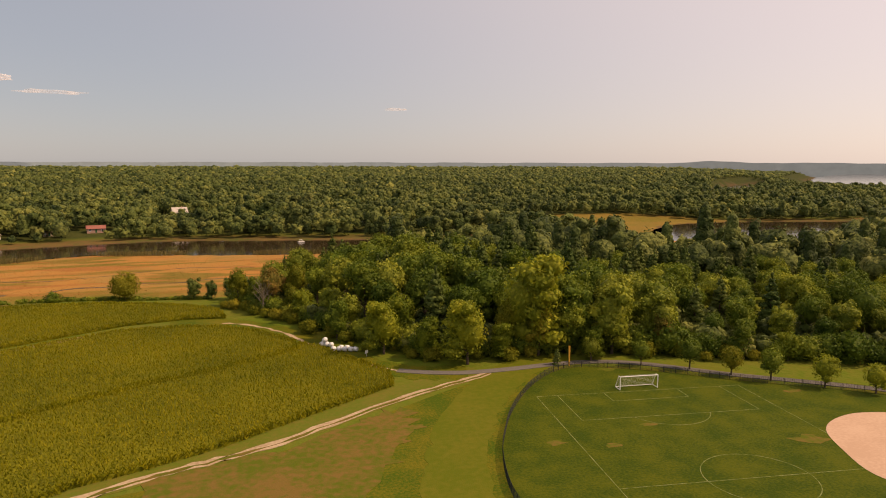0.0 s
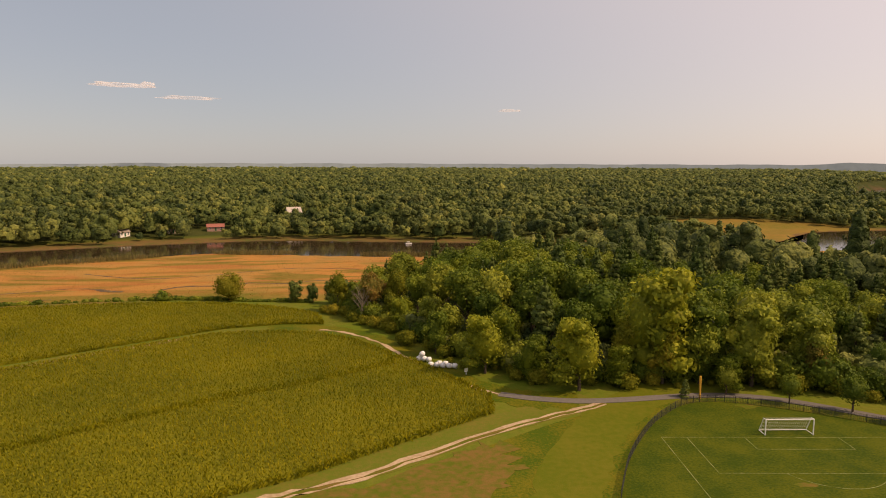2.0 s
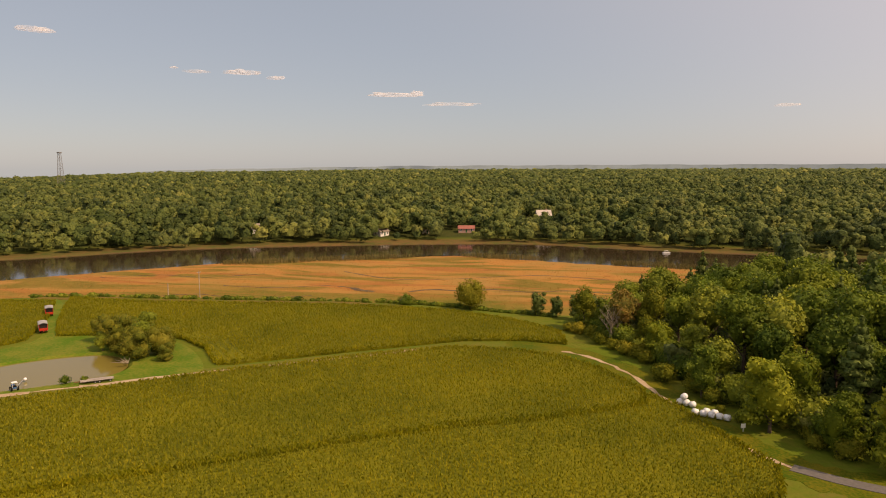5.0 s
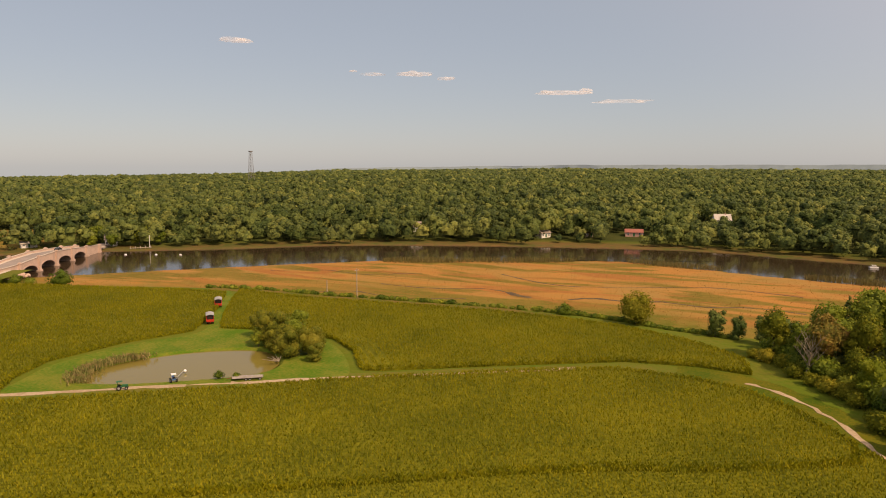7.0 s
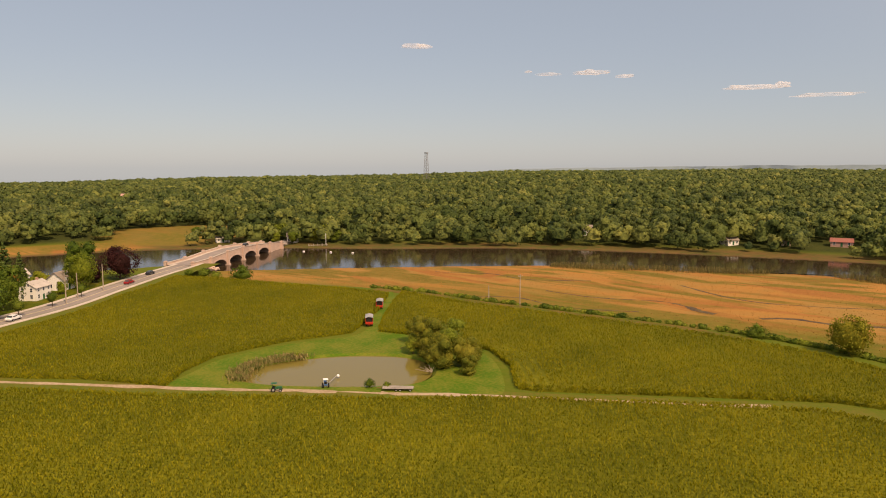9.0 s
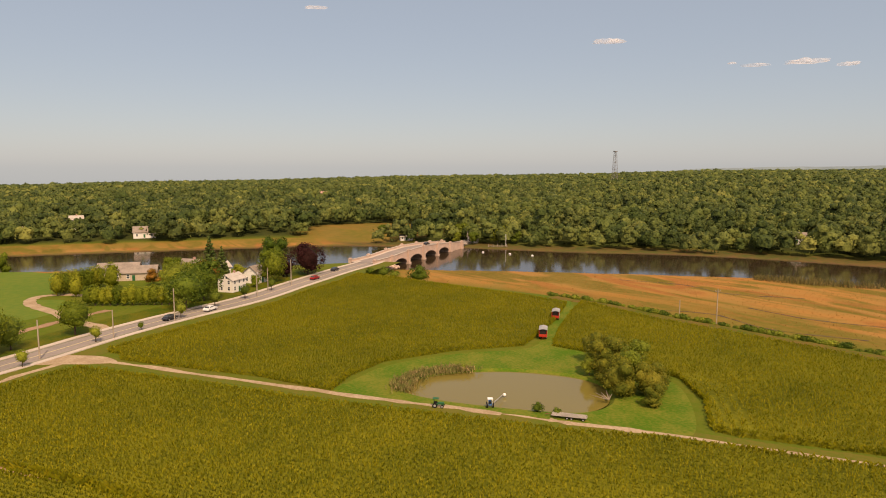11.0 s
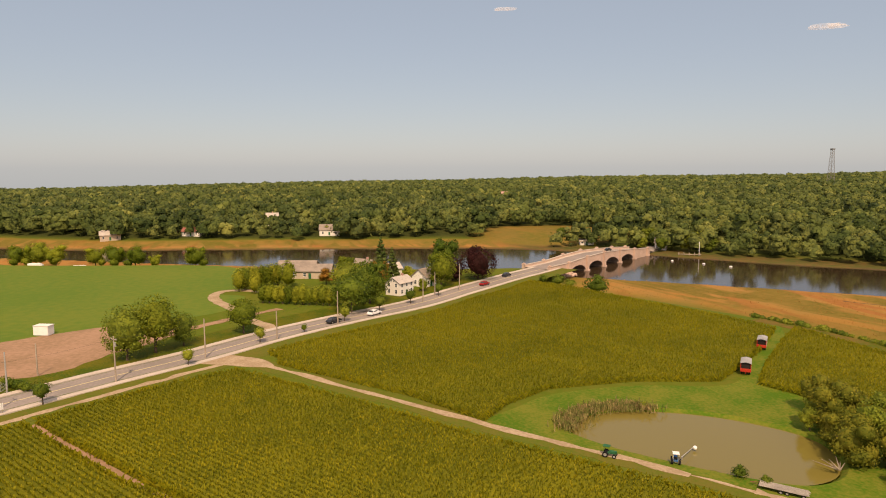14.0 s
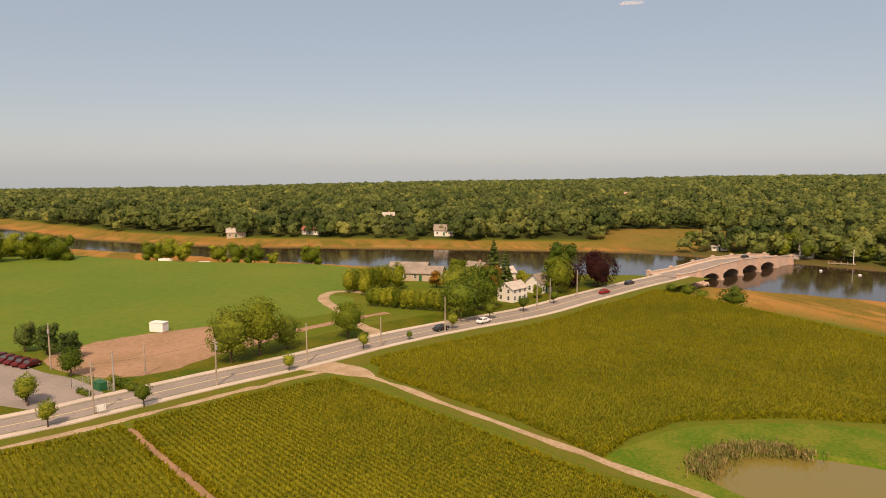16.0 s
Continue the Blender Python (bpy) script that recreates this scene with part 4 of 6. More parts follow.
def deck_z(s):
    """Height of the roadway along the bridge."""
    return float(np.interp(s, [-40, -20, 0, 16, 32, 48, 64, 80, 92], [0.1, 0.15, 0.2, 1.1, 1.5, 0.9, 0.0, -1.2, -2.2]))


def on_bridge(s, off, z):
    p = B0 + BD * s + BN * off
    return (p.x, p.y, z)


bridge = thing("stone_bridge", "pink granite arched road bridge over the river", "bridge")
# the granite at half brightness: shade under the arches put into the colour
M_SHADESTONE = material("shaded_granite", (0.3, 0.22, 0.17), 0.9, scales=(0.3, 3), bump=0.2)


def face_wall(off, out):
    """Side wall with its arched openings."""
    cols = []
    for s in np.arange(-16, 84.01, 0.4):
        k = (s - 0.8) / (SPAN + PIER)
        low = -8.0
        if 0 <= k < 4:
            u = ((s - 0.8) - int(k) * (SPAN + PIER)) / SPAN
            if u < 1:
                low = -4.2 + (3.3 + 0.35 * deck_z(s)) * math.sqrt(max(0, 1 - (2 * u - 1) ** 2)) ** 0.9
        cols.append((s, low, deck_z(s) + 0.85))
    verts, faces = [], []
    for i, (s, lo, hi) in enumerate(cols):
        verts += [on_bridge(s, off, lo), on_bridge(s, off, hi), on_bridge(s, off - out * 0.5, hi), on_bridge(s, off - out * 0.5, lo)]
        if i:
            k = 4 * i
            for j in range(4):
                faces.append((k - 4 + j, k + j, k + (j + 1) % 4, k - 4 + (j + 1) % 4))
    ob = mesh_object("side_wall", verts, faces, M_STONE)
    ob.parent = bridge


face_wall(0.0, 1)
face_wall(-WIDE, -1)
line = [on_bridge(s, -WIDE / 2, 0) for s in np.arange(-16, 92, 2.0)]
zs = [deck_z(s) for s in np.arange(-16, 92, 2.0)]
ribbon("deck", line, 8.0, 0.03, M_ASPHALT, parent=bridge, zs=zs, thick=0.5)["label"] = "asphalt roadway of the bridge"
for s in (1, -1):
    ribbon("bridge_walk", line, 1.5, 0.16, M_WALK, parent=bridge, zs=zs, thick=0.6, offset=s * 4.7)["label"] = "concrete footway"
for k in range(4):
    bm = bmesh.new()
    prev = None
    for a in np.linspace(0, math.pi, 17):
        s = 0.8 + k * (SPAN + PIER) + SPAN / 2 - SPAN / 2 * math.cos(a)
        z = -4.2 + (3.3 + 0.35 * deck_z(s)) * math.sin(a) ** 0.9
        pair = [bm.verts.new(on_bridge(s, -0.3, z)), bm.verts.new(on_bridge(s, -WIDE + 0.3, z))]
        if prev:
            bm.faces.new((prev[0], prev[1], pair[1], pair[0]))
        prev = pair
    part("vault", bm, M_SHADESTONE, bridge, "stone vault under the roadway, shade in its colour")
    for off, out in ((0.0, 1), (-WIDE, -1)):
        bm = bmesh.new()
        prev = None
        for a in np.linspace(0, math.pi, 17):
            pts = []
            for grow in (0.0, 0.55):
                s = 0.8 + k * (SPAN + PIER) + SPAN / 2 - (SPAN / 2 + grow) * math.cos(a)
                z = -4.2 + (3.3 + 0.35 * deck_z(s) + grow) * math.sin(a) ** 0.9
                pts.append(bm.verts.new(on_bridge(s, off + out * 0.12, z)))
            pts.append(bm.verts.new((*on_bridge(s, off - out * 0.05, z),)))
            if prev:
                bm.faces.new((prev[0], prev[1], pts[1], pts[0]))
                bm.faces.new((prev[1], prev[2], pts[2], pts[1]))
            prev = pts
        part("arch_ring", bm, M_STONE, bridge)
for s in [-15.5, 0.0] + [k * (SPAN + PIER) for k in range(1, 5)] + [80.5]:
    for off, out in ((0.0, 1), (-WIDE, -1)):
        top = deck_z(s) + 1.55
        bm = bmesh.new()
        m = Matrix.Translation(on_bridge(s, off + out * 0.25, 0)) @ Matrix.Rotation(math.atan2(BD.y, BD.x), 4, "Z")
        box(bm, -0.75, -0.55, -8, 0.75, 0.55, top - 0.4, m)
        box(bm, -0.9, -0.7, top - 0.4, 0.9, 0.7, top - 0.2, m)
        box(bm, -0.5, -0.45, top - 0.2, 0.5, 0.45, top + 0.15, m)
        box(bm, -1.0, -0.9, -8, 1.0, 0.9, -3.3, m)
        part("pier_pilaster", bm, M_STONE, bridge, "pale granite pier with a capped post")
for off in (0.06, -WIDE - 0.06):
    ribbon("parapet_coping", [on_bridge(s, off - (0.25 if off > -1 else -0.25), 0) for s in np.arange(-16, 84.1, 2)], 0.75, 1.1, M_WALK, parent=bridge, zs=[deck_z(s) for s in np.arange(-16, 84.1, 2)], thick=0.16)
bm = bmesh.new()
rng = np.random.default_rng(8)
for i in range(120):
    s, o = rng.uniform(-16, 0), rng.uniform(0.5, 4.5)
    r = bmesh.ops.create_icosphere(bm, subdivisions=1, radius=rng.uniform(0.3, 0.8))
    bmesh.ops.transform(bm, verts=r["verts"], matrix=Matrix.Translation(on_bridge(s, o, -3.3 + rng.uniform(0, 2.2) * (1 - o / 5))) @ Euler(rng.uniform(0, 6, 3)).to_matrix().to_4x4() @ Matrix.Diagonal((1.2, 0.9, 0.6, 1)))
tagged(part("riprap", bm, M_STONE), "heap of pale boulders at the bridge abutment", "rocks", kind="stuff")
ribbon("road", smooth_line([on_bridge(s, -WIDE / 2, 0)[:2] for s in (76, 92, 120, 170)] + [(-440, 330)], 5), 8, -2.1, M_ASPHALT, "asphalt road beyond the bridge", "road", thick=1.5)

# ---- playing field things ----
M_WHITE = material("white_paint", (0.8, 0.78, 0.74), 0.5, spread=0.06, scales=(0.8, 8))
M_NET = material("white_net", (0.6, 0.6, 0.55), 0.8, spread=0.1)
M_YELLOW = material("yellow_paint", (0.75, 0.38, 0.06), 0.5, spread=0.1)
M_FENCE = material("dark_fence_wire", (0.045, 0.05, 0.04), 0.6, spread=0.2)
M_GREY = material("galvanised_metal", (0.45, 0.43, 0.4), 0.45, spread=0.12, metal=0.3)
M_POLE = material("weathered_pole", (0.42, 0.34, 0.26), 0.9, scales=(0.4, 6), spread=0.2)
M_RED = material("red_paint", (0.5, 0.05, 0.025), 0.5, spread=0.2)
M_BLUE = material("blue_paint", (0.06, 0.16, 0.34), 0.45, spread=0.2)
M_GREENP = material("green_paint", (0.03, 0.14, 0.06), 0.45, spread=0.2)
M_BLACK = material("black_rubber", (0.02, 0.02, 0.02), 0.8, spread=0.2)
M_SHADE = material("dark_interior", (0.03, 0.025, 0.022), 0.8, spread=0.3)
M_PLASTIC = material("bale_wrap", (0.78, 0.78, 0.76), 0.35, spread=0.06, scales=(1.0, 6), bump=0.2)

goal = thing("soccer_goal", "white portable soccer goal with a net", "goal", Matrix.Translation((61.45, 100.7, 0.06)) @ Matrix.Rotation(-0.06, 4, "Z"))
for x in (-3.66, 3.66):
    bm = bmesh.new()
    rod(bm, (x, 0, 0), (x, 0, 2.44), 0.09, None, 8)
    part("post", bm, M_WHITE, goal)
    bm = bmesh.new()
    rod(bm, (x, 0, 0.06), (x, 1.9, 0.06), 0.06)
    rod(bm, (x, 0, 2.44), (x, 0.7, 2.44), 0.05)
    rod(bm, (x, 0.7, 2.44), (x, 1.9, 0.06), 0.05)
    part("side_frame", bm, M_WHITE, goal)
for name, a, b in (("crossbar", (-3.66, 0, 2.44), (3.66, 0, 2.44)), ("ground_bar", (-3.66, 1.9, 0.06), (3.66, 1.9, 0.06))):
    bm = bmesh.new()
    rod(bm, a, b, 0.09 if name == "crossbar" else 0.06, None, 8)
    part(name, bm, M_WHITE, goal)
bm = bmesh.new()
for i in range(23):
    x = -3.5 + i * 7.0 / 22
    rod(bm, (x, 0.05, 2.42), (x, 0.7, 2.42), 0.012, None, 3)
    rod(bm, (x, 0.7, 2.42), (x, 1.88, 0.06), 0.012, None, 3)
for i in range(9):
    f = i / 8
    rod(bm, (-3.6, 0.7 + 1.18 * f, 2.42 - 2.36 * f), (3.6, 0.7 + 1.18 * f, 2.42 - 2.36 * f), 0.012, None, 3)
part("net", bm, M_NET, goal)
foul = thing("foul_pole", "tall yellow foul pole at the outfield fence", "pole", pose(55.4, 117.4, 0))
bm = bmesh.new()
rod(bm, (0, 0, -0.2), (0, 0, 4.1), 0.17, None, 8)
part("pole", bm, M_YELLOW, foul)
bm = bmesh.new()
box(bm, -0.02, 0.15, 1.6, 0.02, 0.45, 4.0)
part("wing", bm, M_YELLOW, foul)
fence = thing("fence", "low dark wire fence curving round the playing field", "fence", kind="structure")
for i in range(0, len(FENCE) - 2, 1):
    a, b = FENCE[i], FENCE[i + 1]
    bm = bmesh.new()
    rod(bm, (*a, 0), (*a, 1.3), 0.045, None, 6)
    part("fence_post", bm, M_FENCE, fence)
    bm = bmesh.new()
    for z in np.linspace(0.12, 1.26, 8):
        rod(bm, (*a, z), (*b, z), 0.022, None, 3)
    for k in range(8):
        q = a + (b - a) * (k + 0.5) / 8
        rod(bm, (*q, 0.1), (*q, 1.26), 0.018, None, 3)
    part("wire_panel", bm, M_FENCE, fence)


def bale_mesh():
    bm = bmesh.new()
    bmesh.ops.create_cone(bm, cap_ends=True, segments=16, radius1=0.62, radius2=0.62, depth=1.2, matrix=Matrix.Rotation(math.pi / 2, 4, "Y"))
    bmesh.ops.bevel(bm, geom=[e for e in bm.edges if abs(e.calc_length() - 1.2) > 0.3], offset=0.14, segments=2, affect="EDGES")
    return bm


bale = tagged(part("hay_bale", bale_mesh(), M_PLASTIC, smooth=True), "round hay bale wrapped in white plastic film", "bale", group="white bales by the wood")
bale.matrix_basis = pose(7.9, 144.7, 0.6, 0, 0, 60) @ Matrix.Diagonal((0.82, 0.82, 0.82, 1))
for x, y, z, t in ((8.9, 144.2, 0.6, 60), (8.5, 144.5, 1.55, 60), (9.8, 143.5, 0.6, 20), (10.0, 140.0, 0.6, -25), (11.2, 139.6, 0.6, -20), (12.4, 139.2, 0.6, -30), (13.6, 138.8, 0.6, -22), (14.7, 138.5, 0.6, -28), (11.8, 140.7, 0.6, -25), (13.0, 140.3, 0.6, -22)):
    copy_thing(bale, pose(x, y, z, 0, 0, t)).scale = (0.82, 0.82, 0.82)
bm = bmesh.new()
rod(bm, (0, 0, 0), (0, 0, 1.2), 0.05)
box(bm, -0.4, -0.03, 0.6, 0.4, 0.03, 1.3)
tagged(part("sign_board", bm, M_WHITE, m=pose(16.5, 134.5, 0, 0, 0, 30)), "small white board beside the farm track", "sign")


# ---- farm things round the pond ----
def wheel(parent, x, y, r, w=0.3):
    bm = bmesh.new()
    bmesh.ops.create_cone(bm, cap_ends=True, segments=14, radius1=r, radius2=r, depth=w, matrix=Matrix.Translation((x, y, r)) @ Matrix.Rotation(math.pi / 2, 4, "X"))
    t = part("wheel", bm, M_BLACK, parent)
    bm = bmesh.new()
    bmesh.ops.create_cone(bm, cap_ends=True, segments=10, radius1=r * 0.55, radius2=r * 0.55, depth=w + 0.04, matrix=Matrix.Translation((x, y, r)) @ Matrix.Rotation(math.pi / 2, 4, "X"))
    part("rim", bm, M_GREY, t)


def forage_wagon(m):
    w = thing("forage_wagon", "red forage wagon with a grey canopy roof", "wagon", m, "wagons on the grass lane")
    bm = bmesh.new()
    box(bm, -2.6, -1.05, 0.75, 2.6, 1.05, 1.0)
    box(bm, -3.9, -0.08, 0.7, -2.6, 0.08, 0.85)
    part("chassis", bm, M_RED, w)
    bm = bmesh.new()
    for y in (-1.2, 1.12):
        box(bm, -2.5, y, 1.0, 2.6, y + 0.08, 2.9)
    box(bm, 2.55, -1.2, 1.0, 2.63, 1.2, 2.9)
    for x in (-2.5, -1.2, 0.1, 1.4, 2.5):
        for y in (-1.26, 1.2):
            box(bm, x - 0.05, y, 1.0, x + 0.05, y + 0.06, 3.0)
    part("side_boards", bm, M_GREY, w)
    bm = bmesh.new()
    box(bm, -2.95, -1.25, 0.95, -2.5, 1.25, 1.65)
    box(bm, -2.62, -1.25, 1.65, -2.5, -1.1, 2.95)
    box(bm, -2.62, 1.1, 1.65, -2.5, 1.25, 2.95)
    part("front_apron", bm, M_RED, w)
    # near-black slab across the front opening, standing in for the shade inside
    bm = bmesh.new()
    box(bm, -2.45, -1.1, 1.5, -2.3, 1.1, 2.9)
    part("interior_shade", bm, M_SHADE, w)
    bm = bmesh.new()
    for i in range(6):
        a, b = -1.3 + i * 0.433, -1.3 + (i + 1) * 0.433
        za, zb = 3.0 + 0.35 * math.cos(a * 1.15), 3.0 + 0.35 * math.cos(b * 1.15)
        vs = [bm.verts.new(p) for p in ((-2.8, a, za), (2.75, a, za), (2.75, b, zb), (-2.8, b, zb), (-2.8, a, za - 0.07), (2.75, a, za - 0.07), (2.75, b, zb - 0.07), (-2.8, b, zb - 0.07))]
        for f in ((0, 1, 2, 3), (4, 7, 6, 5), (0, 4, 5, 1), (2, 6, 7, 3), (0, 3, 7, 4), (1, 5, 6, 2)):
            bm.faces.new([vs[k] for k in f])
    part("canopy_roof", bm, material("grey_canopy", (0.36, 0.35, 0.34), 0.6, spread=0.15), w)
    for x in (-1.6, 1.6):
        for y in (-0.95, 0.95):
            wheel(w, x, y, 0.5)
    return w


wag = forage_wagon(pose(-142.2, 157.8, 0.05, 0, 0, 140) @ Matrix.Diagonal((0.78, 0.78, 0.78, 1)))
copy_thing(wag, pose(-156.6, 173.6, 0.05, 0, 0, 137)).scale = (0.78, 0.78, 0.78)


def small_tractor(name, label, m, paint):
    t = thing(name, label, "tractor", m)
    bm = bmesh.new()
    box(bm, 0.1, -0.38, 0.75, 1.7, 0.38, 1.35)
    box(bm, -0.9, -0.45, 0.6, 0.2, 0.45, 1.0)
    bmesh.ops.bevel(bm, geom=bm.edges[:], offset=0.06, segments=1, affect="EDGES")
    part("bonnet", bm, paint, t)
    bm = bmesh.new()
    box(bm, -0.75, -0.28, 1.0, -0.25, 0.28, 1.15)
    box(bm, -0.85, -0.28, 1.1, -0.72, 0.28, 1.6)
    part("seat", bm, M_BLACK, t)
    bm = bmesh.new()
    for y in (-0.55, 0.55):
        rod(bm, (-0.95, y, 0.9), (-0.95, y, 2.3), 0.04)
    box(bm, -1.2, -0.65, 2.28, 0.3, 0.65, 2.36)
    part("roof", bm, M_WHITE if paint is M_BLUE else paint, t)
    for y in (-0.75, 0.75):
        wheel(t, -0.6, y, 0.62, 0.36)
        wheel(t, 1.3, y, 0.42, 0.25)
    return t


tr = small_tractor("tractor", "blue tractor with a white roof on the pond bank", pose(-109.2, 120.0, 0.05, 0, 0, 150) @ Matrix.Diagonal((0.68, 0.68, 0.68, 1)), M_BLUE)
small_tractor("tractor", "small green tractor parked by the pond", pose(-113.6, 112.2, 0.05, 0, 0, 50) @ Matrix.Diagonal((0.66, 0.66, 0.66, 1)), M_GREENP)
pump = thing("pump_boom", "pale pipe boom reaching from the bank to a float", "pump", pose(-109.8, 121.4, 0.1) @ Matrix.Diagonal((0.75, 0.75, 0.6, 1)))
bm = bmesh.new()
rod(bm, (0, 0, 0.7), (-3.6, 4.9, 0.5), 0.09)
rod(bm, (0, 0, 0), (0, 0, 0.8), 0.12)
part("pipe", bm, M_GREY, pump)
bm = bmesh.new()
bmesh.ops.create_uvsphere(bm, u_segments=12, v_segments=8, radius=0.42, matrix=Matrix.Translation((-4.0, 5.6, 0.05)) @ Matrix.Diagonal((1, 1, 1.25, 1)))
part("float", bm, M_WHITE, pump, "white round float", smooth=True)
M_TRAILER = material("grey_planks", (0.42, 0.36, 0.3), 0.85, scales=(0.6, 8), spread=0.25)
trailer = thing("flatbed_trailer", "weathered wooden flatbed trailer on the grass", "trailer", pose(-98.2, 128.2, 0.05, 0, 0, 42) @ Matrix.Diagonal((0.8, 0.8, 0.62, 1)))
for i in range(9):
    bm = bmesh.new()
    box(bm, -3.6, -1.12 + i * 0.25, 0.8, 3.6 - 0.15 * (i % 3), -0.9 + i * 0.25, 0.88)
    part("plank", bm, M_TRAILER, trailer)
bm = bmesh.new()
for y in (-0.8, 0.7):
    box(bm, -3.5, y, 0.6, 3.5, y + 0.1, 0.8)
rod(bm, (-3.5, -0.5, 0.7), (-5.0, 0, 0.6), 0.06)
rod(bm, (-3.5, 0.5, 0.7), (-5.0, 0, 0.6), 0.06)
part("frame", bm, material("rusty_steel", (0.24, 0.1, 0.06), 0.8, spread=0.3), trailer)
for x in (-0.4, 0.5, 2.8):
    for y in (-1.0, 1.0):
        wheel(trailer, x, y, 0.34, 0.22)


# ---- poles and wires ----
def utility_pole(name, label, m, h, arm=1.2, extra=False, mat=M_POLE):
    p = thing(name, label, "pole", m, "poles along the road")
    bm = bmesh.new()
    rod(bm, (0, 0, -0.5), (0, 0, h), 0.17, 0.12, 8)
    part("shaft", bm, mat, p)
    if arm:
        bm = bmesh.new()
        box(bm, -arm, -0.06, h - 0.7, arm, 0.06, h - 0.56)
        part("crossarm", bm, M_POLE, p)
        for x in (-arm * 0.9, 0.0, arm * 0.9):
            bm = bmesh.new()
            rod(bm, (x, 0, h - 0.56), (x, 0, h - 0.36), 0.06)
            part("insulator", bm, M_GREY, p)
    if extra:
        bm = bmesh.new()
        rod(bm, (0.35, 0, h - 2.0), (0.35, 0, h - 1.2), 0.24, None, 10)
        part("transformer", bm, M_GREY, p)
    return p


POLES = [(-155.0, 21.6, 9), (-168.4, 38.2, 9), (-181.4, 53.4, 8.6), (-193.2, 68.6, 7), (-204.9, 84.2, 9), (-228.5, 112.4, 9.2), (-236, 118.0, 8), (-244.0, 128.4, 9)]
for i, (x, y, h) in enumerate(POLES):
    utility_pole("utility_pole", "weathered grey wooden utility pole beside the road", pose(x, y, 0, 0, 0, 40), h, 1.0 if i in (0, 1, 5) else 0, i in (1, 5))
utility_pole("utility_pole", "wooden utility pole with a crossarm by the car park", pose(-182.6, 2.1, 0, 0, 0, 20), 9.5, 1.1, True)
utility_pole("utility_pole", "plain timber pole at the soil patch", pose(-176.8, 22.5, 0), 6.5, 0)
utility_pole("utility_pole", "plain grey pole by the hedge", pose(-167.3, 20.2, 0), 7.5, 0, mat=M_GREY)
utility_pole("utility_pole", "timber pole standing in the marsh edge", pose(-139.6, 217.5, -2.6, 0, 0, 70), 9.5, 0.8)
utility_pole("utility_pole", "short timber pole at the marsh edge", pose(-143.2, 206.4, -1), 5.2, 0)
wires = thing("overhead_wires", "thin dark overhead wires between the poles", "wires")
for (x0, y0, h0), (x1, y1, h1) in zip(POLES, POLES[1:]):
    bm = bmesh.new()
    last = None
    for i in range(9):
        f = i / 8
        q = (x0 + (x1 - x0) * f, y0 + (y1 - y0) * f, h0 + (h1 - h0) * f - 0.5 - 1.6 * f * (1 - f))
        if last:
            rod(bm, last, q, 0.015, None, 3)
        last = q
    part("wire", bm, M_FENCE, wires)
tz = float(land(np.array([-1110.0]), np.array([1125.0]))[0][0])
tower = thing("lattice_tower", "tall steel lattice tower above the woods", "tower", pose(-1110, 1125, tz))
M_STEEL = material("tower_steel", (0.2, 0.19, 0.18), 0.6, spread=0.1)
TH = 73 - tz
for sx in (-1, 1):
    for sy in (-1, 1):
        bm = bmesh.new()
        rod(bm, (sx * 5, sy * 5, 0), (sx * 2.0, sy * 2.0, TH), 0.42, 0.32, 5)
        part("leg", bm, M_STEEL, tower)
for i in range(9):
    za, zb = TH * i / 9, TH * (i + 1) / 9
    wa, wb = 5 - 3 * i / 9, 5 - 3 * (i + 1) / 9
    bm = bmesh.new()
    for (ax, ay), (bx, by) in (((-1, -1), (1, -1)), ((1, -1), (1, 1)), ((1, 1), (-1, 1)), ((-1, 1), (-1, -1))):
        rod(bm, (ax * wa, ay * wa, za), (bx * wb, by * wb, zb), 0.2, None, 4)
        rod(bm, (bx * wa, by * wa, za), (ax * wb, ay * wb, zb), 0.2, None, 4)
        rod(bm, (ax * wb, ay * wb, zb), (bx * wb, by * wb, zb), 0.2, None, 4)
    part("bracing", bm, M_STEEL, tower)
bm = bmesh.new()
box(bm, -3.2, -3.2, TH, 3.2, 3.2, TH + 2.2)
part("antenna_platform", bm, M_STEEL, tower)

# ---- single trees and shrubs ----
plant(make_tree("street_tree", "small round green street tree on the verge", 4.7, 1.65, M_LEAF, 61, 420, 0.26, base=0.3, shape="round", group="street trees"),
      [(-149.8, 16.8, 0, 1, 0), (-158.2, 28.5, 0, 0.95, 50), (-176.3, 50.4, 0, 0.82, 90), (-191.4, 64.7, 0, 0.85, 140), (-198.8, 75.3, 0, 0.5, 10), (-208.3, 86.3, 0, 0.95, 200), (-218, 97.3, 0, 1.1, 240), (-226.9, 108.2, 0, 1.0, 280), (-237, 119.4, 0, 0.9, 310), (-160.3, 8.6, 0, 1.25, 20)])
plant(make_tree("maple_tree", "green full maple beside the road", 11, 4.6, M_LEAF, 62, 1700, 0.42, base=0.1, shape="round"), [(-183.6, 37.6, 0, 1.08, 0), (-193.2, 47.8, 0, 0.72, 80)])
plant(make_tree("maple_tree", "light yellow-green maple beside the road", 12, 5.0, M_LEAF_LIGHT, 63, 1700, 0.42, base=0.12, shape="round"), [(-188.6, 42.5, 0, 1.08, 0)])
plant(make_tree("locust_tree", "thin-leaved light green tree by the drive", 8.8, 4.2, M_LEAF_LIGHT, 64, 900, 0.38, base=0.15, shape="round"), [(-201.6, 60.8, 0, 1.0, 0)])
plant(make_tree("maple_tree", "large dark green tree beside the white house", 10.5, 5.2, M_LEAF, 65, 1900, 0.45, base=0.08, shape="round"), [(-230.5, 96.5, 0, 1.25, 0)])
